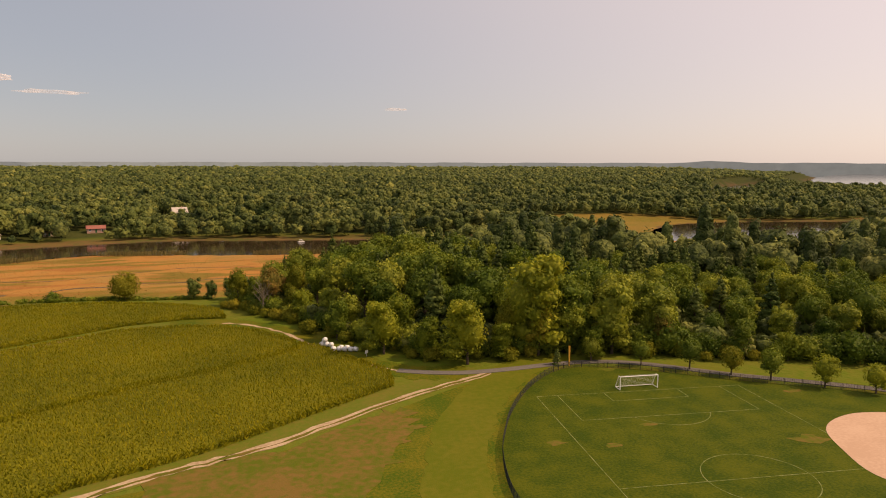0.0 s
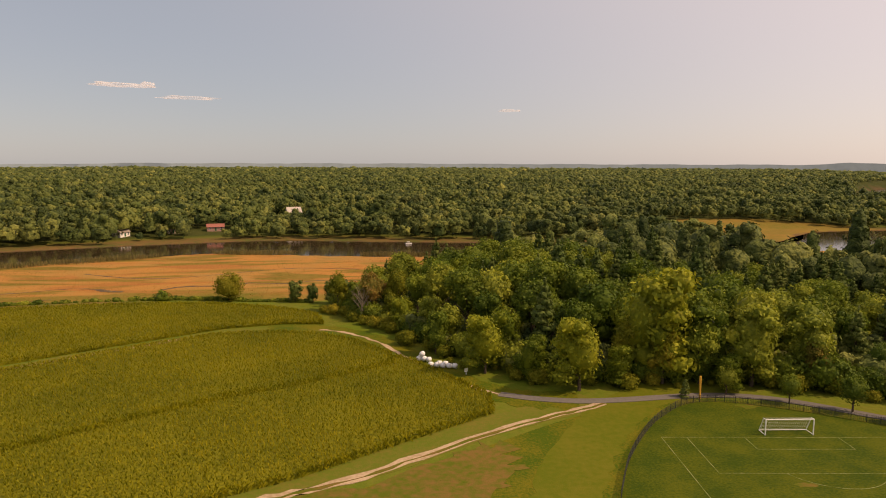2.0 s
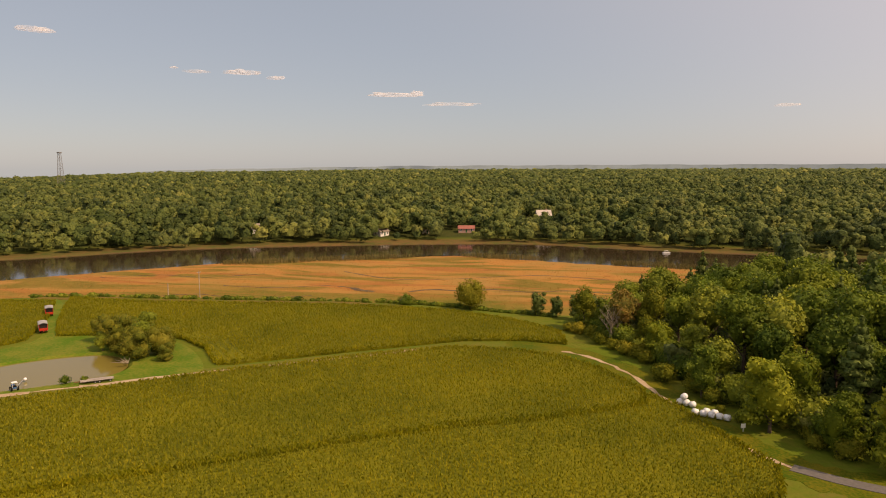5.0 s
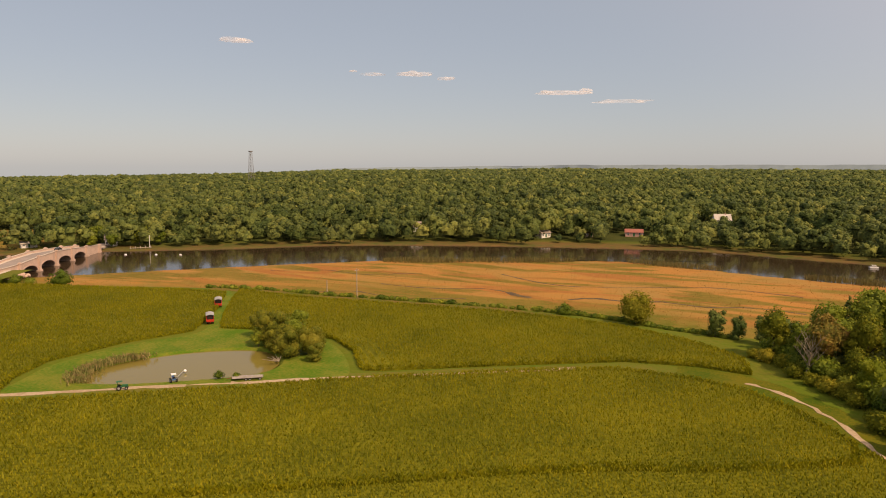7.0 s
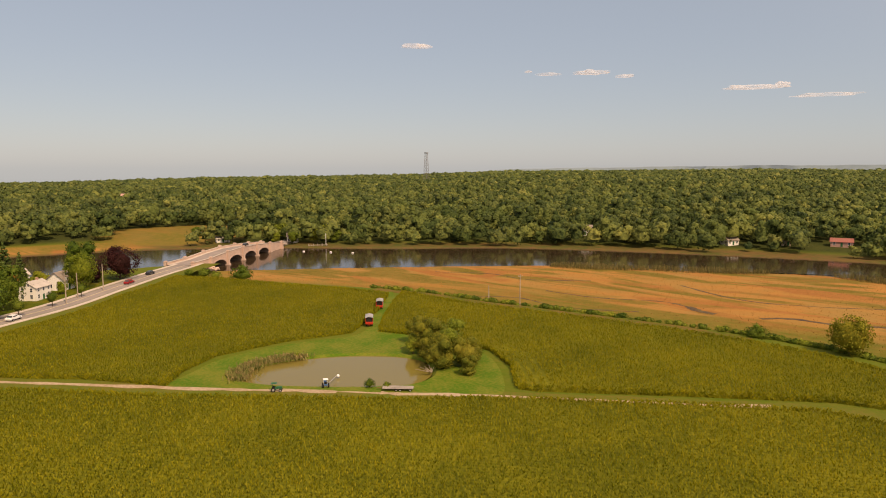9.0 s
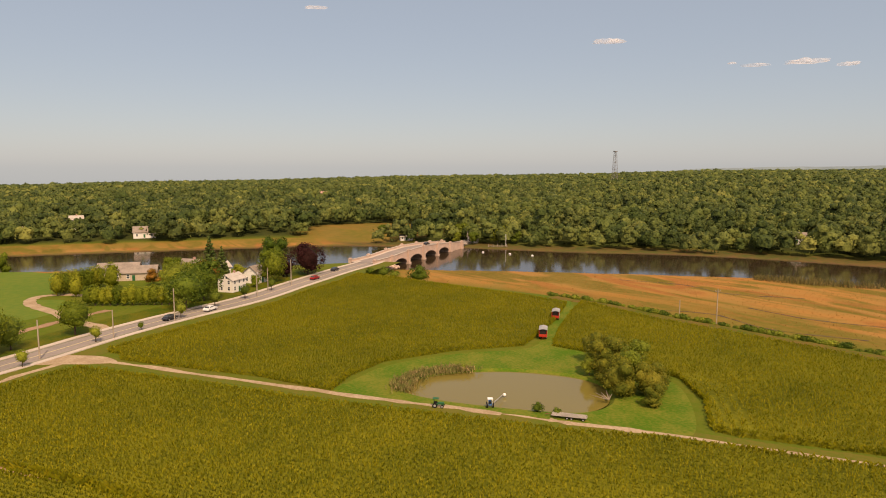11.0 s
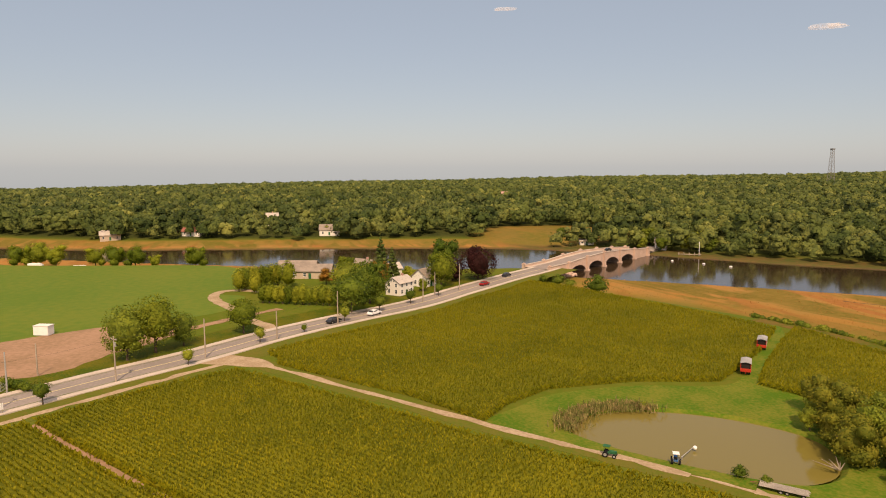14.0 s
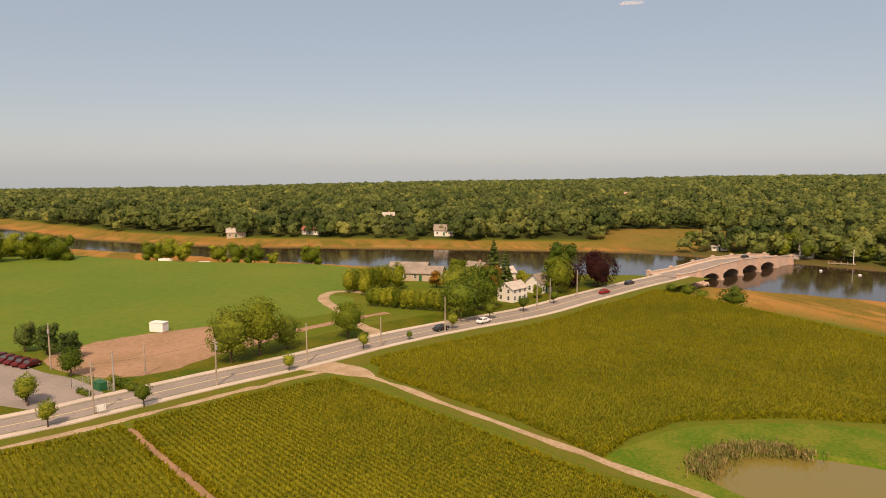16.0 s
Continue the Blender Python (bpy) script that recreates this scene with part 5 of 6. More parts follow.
plant(make_tree("maple_tree", "broad green tree over the roadside", 9.5, 5.4, M_LEAF, 66, 1700, 0.45, base=0.12, shape="round"), [(-218.5, 89.5, 0, 1.15, 0), (-246, 92, 0, 1.1, 60)])
plant(make_tree("maple_tree", "bright green rounded tree near the bridge road", 10.5, 4.6, M_LEAF_LIGHT, 67, 1900, 0.42, base=0.1, shape="round"), [(-253, 124.5, 0, 1.15, 0)])
plant(make_tree("beech_tree", "dark purple copper beech beside the road", 10.5, 6.4, M_LEAF_COPPER, 68, 2400, 0.45, base=0.05, shape="round"), [(-264.5, 141.5, 0, 1.12, 0)])
plant(make_tree("beech_tree", "dark purple copper beech behind the green tree", 8.5, 4.0, M_LEAF_COPPER, 88, 1400, 0.45, base=0.05, shape="round"), [(-263, 131.5, 0, 1.0, 0)])
plant(make_tree("oak_tree", "grey-green spreading tree on the river bank", 15, 7.0, M_LEAF, 69, 1900, 0.55, base=0.15), [(-278, 132.5, -1, 1, 0)])
plant(make_tree("spruce_tree", "tall narrow dark spruce behind the houses", 15.5, 4.0, M_LEAF_PINE, 70, 1500, 0.5, base=0.1, shape="pine"), [(-272, 107, 0, 1.0, 0), (-266, 110, 0, 0.8, 40)])
plant(make_tree("maple_tree", "amber-red small tree behind the white house", 7.5, 3.6, M_LEAF_AMBER, 71, 1100, 0.4, base=0.1), [(-253, 103, 0, 1.3, 0), (-268, 87, 0, 0.8, 70), (-240, 98.5, 0, 0.8, 200)])
plant(make_tree("garden_tree", "yellow-green garden tree among the houses", 8, 4.0, M_LEAF_LIGHT, 72, 1200, 0.42, base=0.08), [(-256, 98, 0, 1.15, 0), (-262, 101, 0, 1.0, 90), (-290, 96, 0, 0.9, 30), (-281, 96, 0, 1.0, 150), (-262, 116, 0, 0.7, 10), (-247, 117, 0, 0.55, 0), (-276, 118, -1, 0.7, 40)])
plant(make_tree("cedar_tree", "tall green arborvitae in the hedge", 6.2, 1.9, M_LEAF_LIGHT, 73, 620, 0.36, base=0.02, shape="round", group="arborvitae hedge"),
      [(-240 + 10.5 * k / 11, 65.5 + 21 * k / 11, 0, 0.95 + 0.08 * math.sin(k * 2.3), k * 40) for k in range(12)] + [(-262 - 1.45 * k, 58 + 1.8 * k, 0, 1.25, k * 55) for k in range(8)] + [(-257, 63, 0, 1.0, 5), (-266, 74, 0, 1.5, 5)])
plant(make_tree("maple_tree", "round yellow-green tree alone at the marsh edge", 9.2, 4.6, M_LEAF_GOLD, 74, 2000, 0.42, base=0.06, shape="round"), [(-45.8, 212.8, -0.6, 1, 0)])
plant(make_tree("willow_tree", "olive-green willow leaning over the pond", 7.2, 4.6, M_LEAF_OLIVE, 75, 1900, 0.36, base=0.05), [(-112.5, 150.5, 0, 1.0, 0), (-103.2, 143.5, 0, 0.86, 90), (-99, 147.5, 0, 0.8, 200), (-119, 153.5, 0, 0.85, 140), (-108.5, 146.5, 0, 0.7, 30), (-101.5, 152.5, 0, 0.62, 250), (-95.5, 144.5, 0, 0.5, 20)])
plant(make_tree("willow_tree", "dark green willow among the pond trees", 9, 3.6, M_LEAF, 76, 1500, 0.36, base=0.08), [(-104.5, 148.5, 0, 1.0, 0), (-114, 146.8, 0, 0.5, 60)])
plant(make_tree("sapling", "young green tree beside the footpath", 6.4, 2.2, M_LEAF, 77, 700, 0.34, base=0.22, shape="round", group="saplings by the footpath"), [(69.6, 113.9, 0, 0.8, 0), (77.5, 109, 0, 1.0, 40), (88, 98.8, 0, 1.0, 90), (61, 119, 0, 0.85, 10)])
plant(make_tree("sapling", "young yellow-green tree beside the footpath", 5.8, 2.2, M_LEAF_GOLD, 78, 700, 0.34, base=0.2, shape="round", group="saplings by the footpath"), [(83, 103.6, 0, 1.0, 0)])
plant(make_tree("sapling", "young grey-green tree beside the footpath", 6.2, 2.5, M_LEAF_LIGHT, 79, 700, 0.34, base=0.2, shape="round", group="saplings by the footpath"), [(95, 93.2, 0, 1.0, 0), (101, 88, 0, 0.9, 50)])
plant(make_tree("spruce_tree", "small dark spruce near the foul pole", 3.2, 1.0, M_LEAF_PINE, 80, 300, 0.22, base=0.02, shape="pine"), [(53.2, 118.4, 0, 1, 0)])
plant(make_tree("maple_tree", "dark trees by the car park", 8, 3.4, M_LEAF_PINE, 81, 1200, 0.4, base=0.05), [(-190, 2.5, 0, 0.8, 0), (-194, -4, 0, 0.9, 40), (-197, -10, 0, 0.85, 80)])
plant(make_tree("maple_tree", "young maple at the car park edge", 6, 2.3, M_LEAF, 82, 900, 0.34, base=0.15, shape="round"), [(-177.2, 8.4, 0, 1.0, 0), (-162.5, 7.2, 0, 0.75, 90)])
plant(make_tree("bank_tree", "olive-green trees on the river bank beyond the meadow", 10, 6.4, M_LEAF_LIGHT, 83, 1200, 0.5, base=0.03), [(-338 - 3 * k, 38 - 8.5 * k, -1.5, s, k * 70) for k, s in enumerate((0.9, 0, 0.5, 0.85, 0.9, 0.8, 0, 0.9, 1.0, 0.85)) if s] + [(-356, -75, -1, 1.3, 0), (-362, -88, -1, 1.35, 60), (-350, -100, 0, 1.4, 100), (-372, -104, -1, 1.2, 200)])
plant(make_tree("marsh_bush", "dark rounded bush at the marsh edge", 3.6, 3.0, M_LEAF, 84, 700, 0.34, base=0.0, shape="round", category="bush"),
      [(-66, 214.8, -1.0, 1.0, 0), (-231.7, 171.7, -0.8, 1.5, 20), (-248, 166, -0.4, 0.9, 70), (-243, 168, -0.4, 0.7, 120), (-256, 163.5, -0.2, 0.6, 200), (-129.8, 127.5, -0.1, 0.3, 0), (-103.2, 125.6, 0, 0.4, 30), (-100.5, 127.5, 0, 0.3, 60)])
plant(make_tree("edge_tree", "dark small tree at the end of the wood", 7.5, 2.6, M_LEAF_PINE, 85, 900, 0.4, base=0.02), [(-25.8, 209, -0.5, 1, 0), (-20.5, 208.5, -0.5, 0.85, 60), (-15, 206, -0.5, 1.0, 100), (-11, 201, 0, 1.15, 150)])
plant(make_tree("edge_shrub", "yellow-green shrub at the wood's edge", 3.4, 2.4, M_LEAF_GOLD, 86, 600, 0.36, base=0.0, shape="round", category="shrub"),
      [(x + rng.uniform(-2, 2), y + rng.uniform(-1, 2.5), -0.2, rng.uniform(0.3, 1.15), rng.uniform(0, 360)) for x, y in smooth_line([(-15, 194), (-8, 183), (0, 171.5), (7.5, 157.5), (15.5, 143), (24, 133), (35, 126), (50, 124), (66, 123.5), (80, 116.5), (94, 111)], 3)])
plant(make_tree("edge_shrub", "dark green shrub under the wood's edge", 4.2, 2.8, M_LEAF, 87, 700, 0.4, base=0.0, shape="round", category="shrub"),
      [(x + rng.uniform(-1.2, 1.2), y + rng.uniform(-0.5, 2.5), -0.2, rng.uniform(0.6, 1.7), rng.uniform(0, 360)) for x, y in smooth_line([(-12, 197), (-5, 186), (2.5, 174), (10.5, 160), (18.5, 146), (26.5, 136), (37, 129), (51, 127), (67, 126), (81, 119), (96, 113), (110, 107), (125, 100)], 4)])
plant(make_tree("marsh_shrub", "low green shrub in the hedge along the marsh", 1.5, 1.6, M_LEAF, 89, 240, 0.3, base=0.0, shape="round", category="shrub", group="marsh hedge"),
      [(x + rng.uniform(-0.6, 0.6), y + rng.uniform(-0.6, 0.6), -0.5, rng.uniform(0.45, 1.05), rng.uniform(0, 360)) for x, y in smooth_line([(-186, 195.5), (-165, 201.5), (-142, 204), (-118, 209), (-100, 212), (-72, 216), (-56, 216), (-50, 215), (-38, 212), (-30, 211), (-22, 209)], 14)])
plant(make_tree("maple_tree", "bright green leafy maple standing out from the wood's edge", 13, 4.9, M_LEAF_LIGHT, 97, 1700, 0.56, base=0.06), [(35.7, 123.4, 0, 1.07, 40), (28.2, 129.7, 0, 0.68, 200), (20.3, 135.1, 0, 0.92, 35), (51.6, 129.1, 0, 1.66, 160), (61.7, 120.3, 0, 0.55, 175), (43.7, 125.4, 0, 0.62, 100)], "trees of the wood")
plant(make_tree("oak_tree", "round olive-green oak at the edge of the wood", 13.5, 4.9, M_LEAF, 98, 1700, 0.56, base=0.06), [(61.1, 126.9, 0, 1.12, 0), (68.1, 123.4, 0, 1.19, 130), (11.7, 149.2, 0, 0.73, 160), (79.4, 123.1, 0, 1.03, 40)], "trees of the wood")
dead = thing("dead_tree", "bare pale dead tree at the wood's edge", "tree", pose(-5.5, 182, 0))
bm = bmesh.new()
rod(bm, (0, 0, 0), (0.5, 0, 5), 0.3, 0.2, 7)
part("trunk", bm, M_DEAD, dead)
for i in range(16):
    a, z = i * 2.4, 2.2 + 0.25 * i
    bm = bmesh.new()
    tip = (math.cos(a) * 2.6, math.sin(a) * 2.6, z + 3.4)
    rod(bm, (0.1 * z, 0, z), tip, 0.09, 0.03, 5)
    for k in range(4):
        f = 0.4 + 0.15 * k
        q = Vector((0.1 * z, 0, z)).lerp(Vector(tip), f)
        rod(bm, q, q + Vector(rng.uniform(-1, 1, 3)) + Vector((0, 0, 0.9)), 0.04, 0.015, 4)
    part("branch", bm, M_DEAD, dead)
log = thing("fallen_branch", "bare fallen branch on the pond bank", "branch", pose(-101, 139.5, 0.1))
for i in range(7):
    bm = bmesh.new()
    rod(bm, (0, 0, 0.2), (rng.uniform(-2.5, 2), rng.uniform(-3, 2), rng.uniform(0.2, 1.8)), 0.12, 0.03, 5)
    part("limb", bm, M_DEAD, log)


def reeds(name, label, spots, h, mat, seed):
    """Thin upright blades in one piece."""
    rng = np.random.default_rng(seed)
    p = np.array(spots)
    n = len(p)
    a = rng.uniform(0, 6.28, n)
    w, hh = rng.uniform(0.03, 0.09, n), h * rng.uniform(0.6, 1.2, n)
    lean = rng.normal(0, 0.25, (n, 2))
    b0 = np.stack([p[:, 0] - np.cos(a) * w, p[:, 1] - np.sin(a) * w, p[:, 2]], 1)
    b1 = np.stack([p[:, 0] + np.cos(a) * w, p[:, 1] + np.sin(a) * w, p[:, 2]], 1)
    t1 = b1 + np.stack([lean[:, 0], lean[:, 1], hh], 1)
    t0 = b0 + np.stack([lean[:, 0], lean[:, 1], hh * 0.95], 1)
    return tagged(new(name, quads_mesh(name, np.stack([b0, b1, t1, t0], 1), mat)), label, "reeds", kind="stuff")


M_REED = material("dry_reeds", (0.26, 0.19, 0.08), 0.8, other=(0.13, 0.15, 0.035), scales=(0.5, 3), island=0.6)
M_MARSHGRASS = material("marsh_grass", (0.34, 0.165, 0.045), 0.85, other=(0.21, 0.14, 0.036), scales=(0.018, 0.1), island=0.15)
edge = smooth_line([(-124.5, 110.8), (-128.5, 113.5), (-131, 118), (-131, 123.5), (-129, 128.5)], 30)
reeds("reeds", "tan reeds and weeds on the pond bank", [(x + rng.normal(0, 1.1), y + rng.normal(0, 1.1), 0) for x, y in edge for _ in range(20)], 0.9, M_REED, 7)
mx, my = rng.uniform(-290, 40, 26000), rng.uniform(150, 362, 26000)
mz, mdn, mdf, mdp = land(mx, my)
k = (mdn > 3) & (mdp < -16)
reeds("marsh_grass", "orange-brown salt marsh grass", np.stack([mx, my, mz], 1)[k], 0.3, M_MARSHGRASS, 9)
M_OLIVEREED = material("olive_reeds", (0.17, 0.14, 0.05), 0.85, other=(0.12, 0.105, 0.035), scales=(0.1, 1), island=0.4)
for cx, cy, rx, ry in ((-166, 307, 22, 5), (-128, 330, 26, 5), (-64, 350, 22, 5), (8, 338, 20, 5)):
    a, q = rng.uniform(0, 6.28, 1500), np.sqrt(rng.uniform(0, 1, 1500))
    X, Y = q * rx * np.cos(a), q * ry * np.sin(a)
    ca, sa = (0.85, 0.5) if cx < -100 else (0.98, -0.15)
    reeds("reeds", "grey-olive reed bed at the river edge", np.stack([cx + X * ca - Y * sa, cy + X * sa + Y * ca, np.full(1500, -3.5)], 1), 2.0, M_OLIVEREED, 12)


# ---- houses ----
M_WALLW = material("white_clapboard", (0.78, 0.73, 0.66), 0.7, spread=0.06, scales=(0.5, 6))
M_WALLT = material("tan_siding", (0.5, 0.4, 0.3), 0.8, spread=0.1, scales=(0.5, 6))
M_WALLP = material("pink_brick_wall", (0.5, 0.3, 0.24), 0.85, spread=0.15, scales=(0.5, 8))
M_ROOFG = material("grey_brown_shingle", (0.32, 0.26, 0.21), 0.9, spread=0.2, scales=(0.4, 5), bump=0.3)
M_ROOFL = material("pale_shingle", (0.5, 0.44, 0.38), 0.9, spread=0.12, scales=(0.4, 5), bump=0.3)
M_ROOFR = material("red_roof", (0.34, 0.13, 0.1), 0.8, spread=0.15, scales=(0.4, 5))
M_PANE = material("window_glass", (0.06, 0.07, 0.08), 0.15, spread=0.2, spec=0.6)


def house(name, label, m, l, w, h, rise, wall, roof, cols=3, storeys=2, chimney=True, category="house"):
    """A gabled house, its ridge along x: walls, roof with overhang, framed windows, a door and a chimney."""
    o = thing(name, label, category, m)
    bm = bmesh.new()
    a, b = l / 2, w / 2
    vs = [bm.verts.new(p) for p in ((-a, -b, -1), (a, -b, -1), (a, b, -1), (-a, b, -1), (-a, -b, h), (a, -b, h), (a, b, h), (-a, b, h), (-a, 0, h + rise), (a, 0, h + rise))]
    for f in ((0, 1, 5, 4), (2, 3, 7, 6), (1, 2, 6, 9, 5), (3, 0, 4, 8, 7)):
        bm.faces.new([vs[k] for k in f])
    part("wall", bm, wall, o)
    for s in (-1, 1):
        bm = bmesh.new()
        e, t = 0.45, 0.18
        low, dz = b + e, rise * e / b
        pts = [(-a - e, 0, h + rise), (a + e, 0, h + rise), (a + e, s * low, h - dz), (-a - e, s * low, h - dz)]
        vs = [bm.verts.new(p) for p in pts] + [bm.verts.new((x, y, z + t)) for x, y, z in pts]
        for f in ((0, 1, 2, 3), (4, 7, 6, 5), (0, 4, 5, 1), (1, 5, 6, 2), (2, 6, 7, 3), (3, 7, 4, 0)):
            bm.faces.new([vs[k] for k in f])
        part("roof_slope", bm, roof, o)
    if chimney:
        bm = bmesh.new()
        box(bm, l * 0.15, -0.35, h, l * 0.15 + 0.7, 0.35, h + rise + 0.9)
        part("chimney", bm, M_WALLP, o)

    def window(p, turn, ww=0.95, wh=1.35):
        f = Matrix.Translation(p) @ Matrix.Rotation(radians(turn), 4, "Z")
        bm = bmesh.new()
        for x0, x1, z0, z1 in ((-ww / 2 - 0.1, -ww / 2, -0.1, wh + 0.1), (ww / 2, ww / 2 + 0.1, -0.1, wh + 0.1), (-ww / 2, ww / 2, -0.1, 0), (-ww / 2, ww / 2, wh, wh + 0.1), (-ww / 2, ww / 2, wh / 2 - 0.03, wh / 2 + 0.03)):
            box(bm, x0, -0.08, z0, x1, 0.02, z1, f)
        wo = part("window", bm, M_WHITE, o)
        bm = bmesh.new()
        box(bm, -ww / 2, -0.04, 0, ww / 2, 0.0, wh, f)
        part("pane", bm, M_PANE, wo)

    for st in range(storeys):
        z = 0.9 + st * h / storeys
        for i in range(cols):
            x = -a + l * (i + 0.5) / cols
            if not (st == 0 and i == cols // 2):
                window((x, -b, z), 0)
            window((x, b, z), 180)
        for y in (-b * 0.5, b * 0.5):
            window((-a, y, z), -90)
            window((a, y, z), 90)
    if storeys == 2:
        window((-a, -0.7, h + 0.5), -90, 0.7, 0.9)
        window((-a, 0.7, h + 0.5), -90, 0.7, 0.9)
    bm = bmesh.new()
    box(bm, -0.5, -b - 0.07, 0, 0.5, -b, 2.05)
    part("door", bm, M_GREENP, o)
    return o


rd = math.degrees(math.atan2(0.76, -0.65))
house("farmhouse", "white two-storey clapboard farmhouse beside the road", pose(-244.0, 108.3, 0, 0, 0, rd) @ Matrix.Diagonal((0.84, 0.84, 0.84, 1)), 8.6, 6.8, 4.9, 2.0, M_WALLW, M_ROOFL)
house("farm_shed", "long low barn with grey-brown roof", pose(-286.5, 83.5, 0, 0, 0, 75), 15, 9, 2.8, 2.0, M_WALLT, M_ROOFG, 4, 1, False, "barn")
house("farm_shed", "low barn with grey-brown roof behind another", pose(-296, 79, 0, 0, 0, 75), 14, 8, 3.0, 2.0, M_WALLT, M_ROOFG, 4, 1, False, "barn")
house("cottage", "small white cottage with grey roof among trees", pose(-292, 104, 0, 0, 0, 40), 8, 7, 3.0, 2.2, M_WALLW, M_ROOFG, 2, 1)
house("cottage", "small white shed behind the farmhouse", pose(-283, 113, 0, 0, 0, 110), 6, 5, 2.8, 1.8, M_WALLW, M_ROOFL, 2, 1, False)
house("garage", "grey garage beside the bridge road", pose(-257, 119.5, 0, 0, 0, rd), 6, 6, 3.6, 2.4, M_WALLW, M_ROOFG, 2, 1, False)


def on_land(x, y):
    return float(land(np.array([float(x)]), np.array([float(y)]))[0][0])


FAR_HOUSES = [(-107, 451, 15, 12, 7, 3, 1.6, M_WALLP, M_ROOFR, 1, "low pink house with a red roof across the river"),
              (-67, 522, 20, 12, 9, 6, 3.5, M_WALLW, M_ROOFL, 2, "white two-storey house among the far trees"),
              (-156, 426, 60, 8, 8, 3.2, 2.2, M_WALLW, M_ROOFG, 1, "low white house on the far river bank"),
              (-130, 440, 20, 8, 6, 3, 2, M_WALLT, M_ROOFG, 1, "tan cottage on the far river bank"),
              (-235, 405, 30, 10, 7, 4, 2.5, M_WALLW, M_ROOFG, 1, "white cottage half hidden by far trees"),
              (-5, 559, 40, 11, 8, 5, 3, M_WALLT, M_ROOFG, 2, "tan house with gables among the far trees"),
              (97, 480, 0, 14, 9, 4, 2.5, M_WALLP, M_WALLP, 1, "low brown-roofed house among the far trees"),
              (-349, 271, 50, 7, 6, 4.5, 2.5, M_WALLW, M_ROOFG, 1, "small white house at the bridge's far end"),
              (-378, 242, 70, 9, 5, 2.6, 1.4, M_WALLW, M_ROOFL, 1, "low white shed in the far meadow"),
              (-451, 106, 80, 14, 8, 4, 3, M_WALLW, M_ROOFG, 1, "white farmhouse with grey roof across the river"),
              (-469, 25, 70, 13, 7, 3.2, 2, M_WALLW, M_ROOFR, 1, "white cottage with a reddish roof across the river"),
              (-469, -21, 100, 13, 9, 4, 4, M_WALLT, M_ROOFL, 1, "tan house with a pale hipped roof"),
              (-514, 71, 90, 14, 9, 6, 3.5, M_WALLW, M_ROOFL, 2, "white gabled house on the far rise"),
              (-538, 52, 90, 22, 9, 6, 3, M_WALLT, M_ROOFL, 2, "pale long house on the far rise"),
              (-807, 347, 60, 14, 8, 9, 3, M_WALLT, M_WALLP, 1, "pinkish roof showing above the woods")]
for x, y, rz, l, w, h, rise, wall, roof, st, label in FAR_HOUSES:
    house("far_house", label, pose(x, y, on_land(x, y), 0, 0, rz), l * 0.85, w * 0.85, h * 0.85, rise, wall, roof, 3, st, st == 2)
for x, y, rz in ((-353, -28, 80), (-351, -10.5, 84), (-368, -82, 75)):
    bm = bmesh.new()
    box(bm, -2.6, -1.0, 0.5, 2.6, 1.0, 2.1)
    box(bm, 2.6, -0.9, 0.7, 3.3, 0.9, 1.6)
    bmesh.ops.bevel(bm, geom=bm.edges[:], offset=0.12, segments=2, affect="EDGES")
    tr_ = thing("box_trailer", "white box trailer parked at the meadow edge", "trailer", pose(x, y, on_land(x, y), 0, 0, rz))
    part("body", bm, M_WHITE, tr_)
    for wx in (-1.6, 0.6):
        for wy in (-1.0, 1.0):
            wheel(tr_, wx, wy, 0.45)
bm = bmesh.new()
box(bm, -1.9, -1.2, 0.1, 1.9, 1.2, 2.4)
bmesh.ops.bevel(bm, geom=bm.edges[:], offset=0.08, segments=2, affect="EDGES")
store = thing("storage_container", "white storage container on the meadow", "container", pose(-213.5, 13.6, 0, 0, 0, 70))
part("body", bm, M_WHITE, store)
bm = bmesh.new()
box(bm, -1.98, -1.28, 2.4, 1.98, 1.28, 2.5)
part("lid", bm, M_WALLW, store)
for y in (-0.6, 0.6):
    bm = bmesh.new()
    box(bm, -1.96, y - 0.5, 0.2, -1.91, y + 0.5, 2.2)
    part("door", bm, M_WALLW, store)


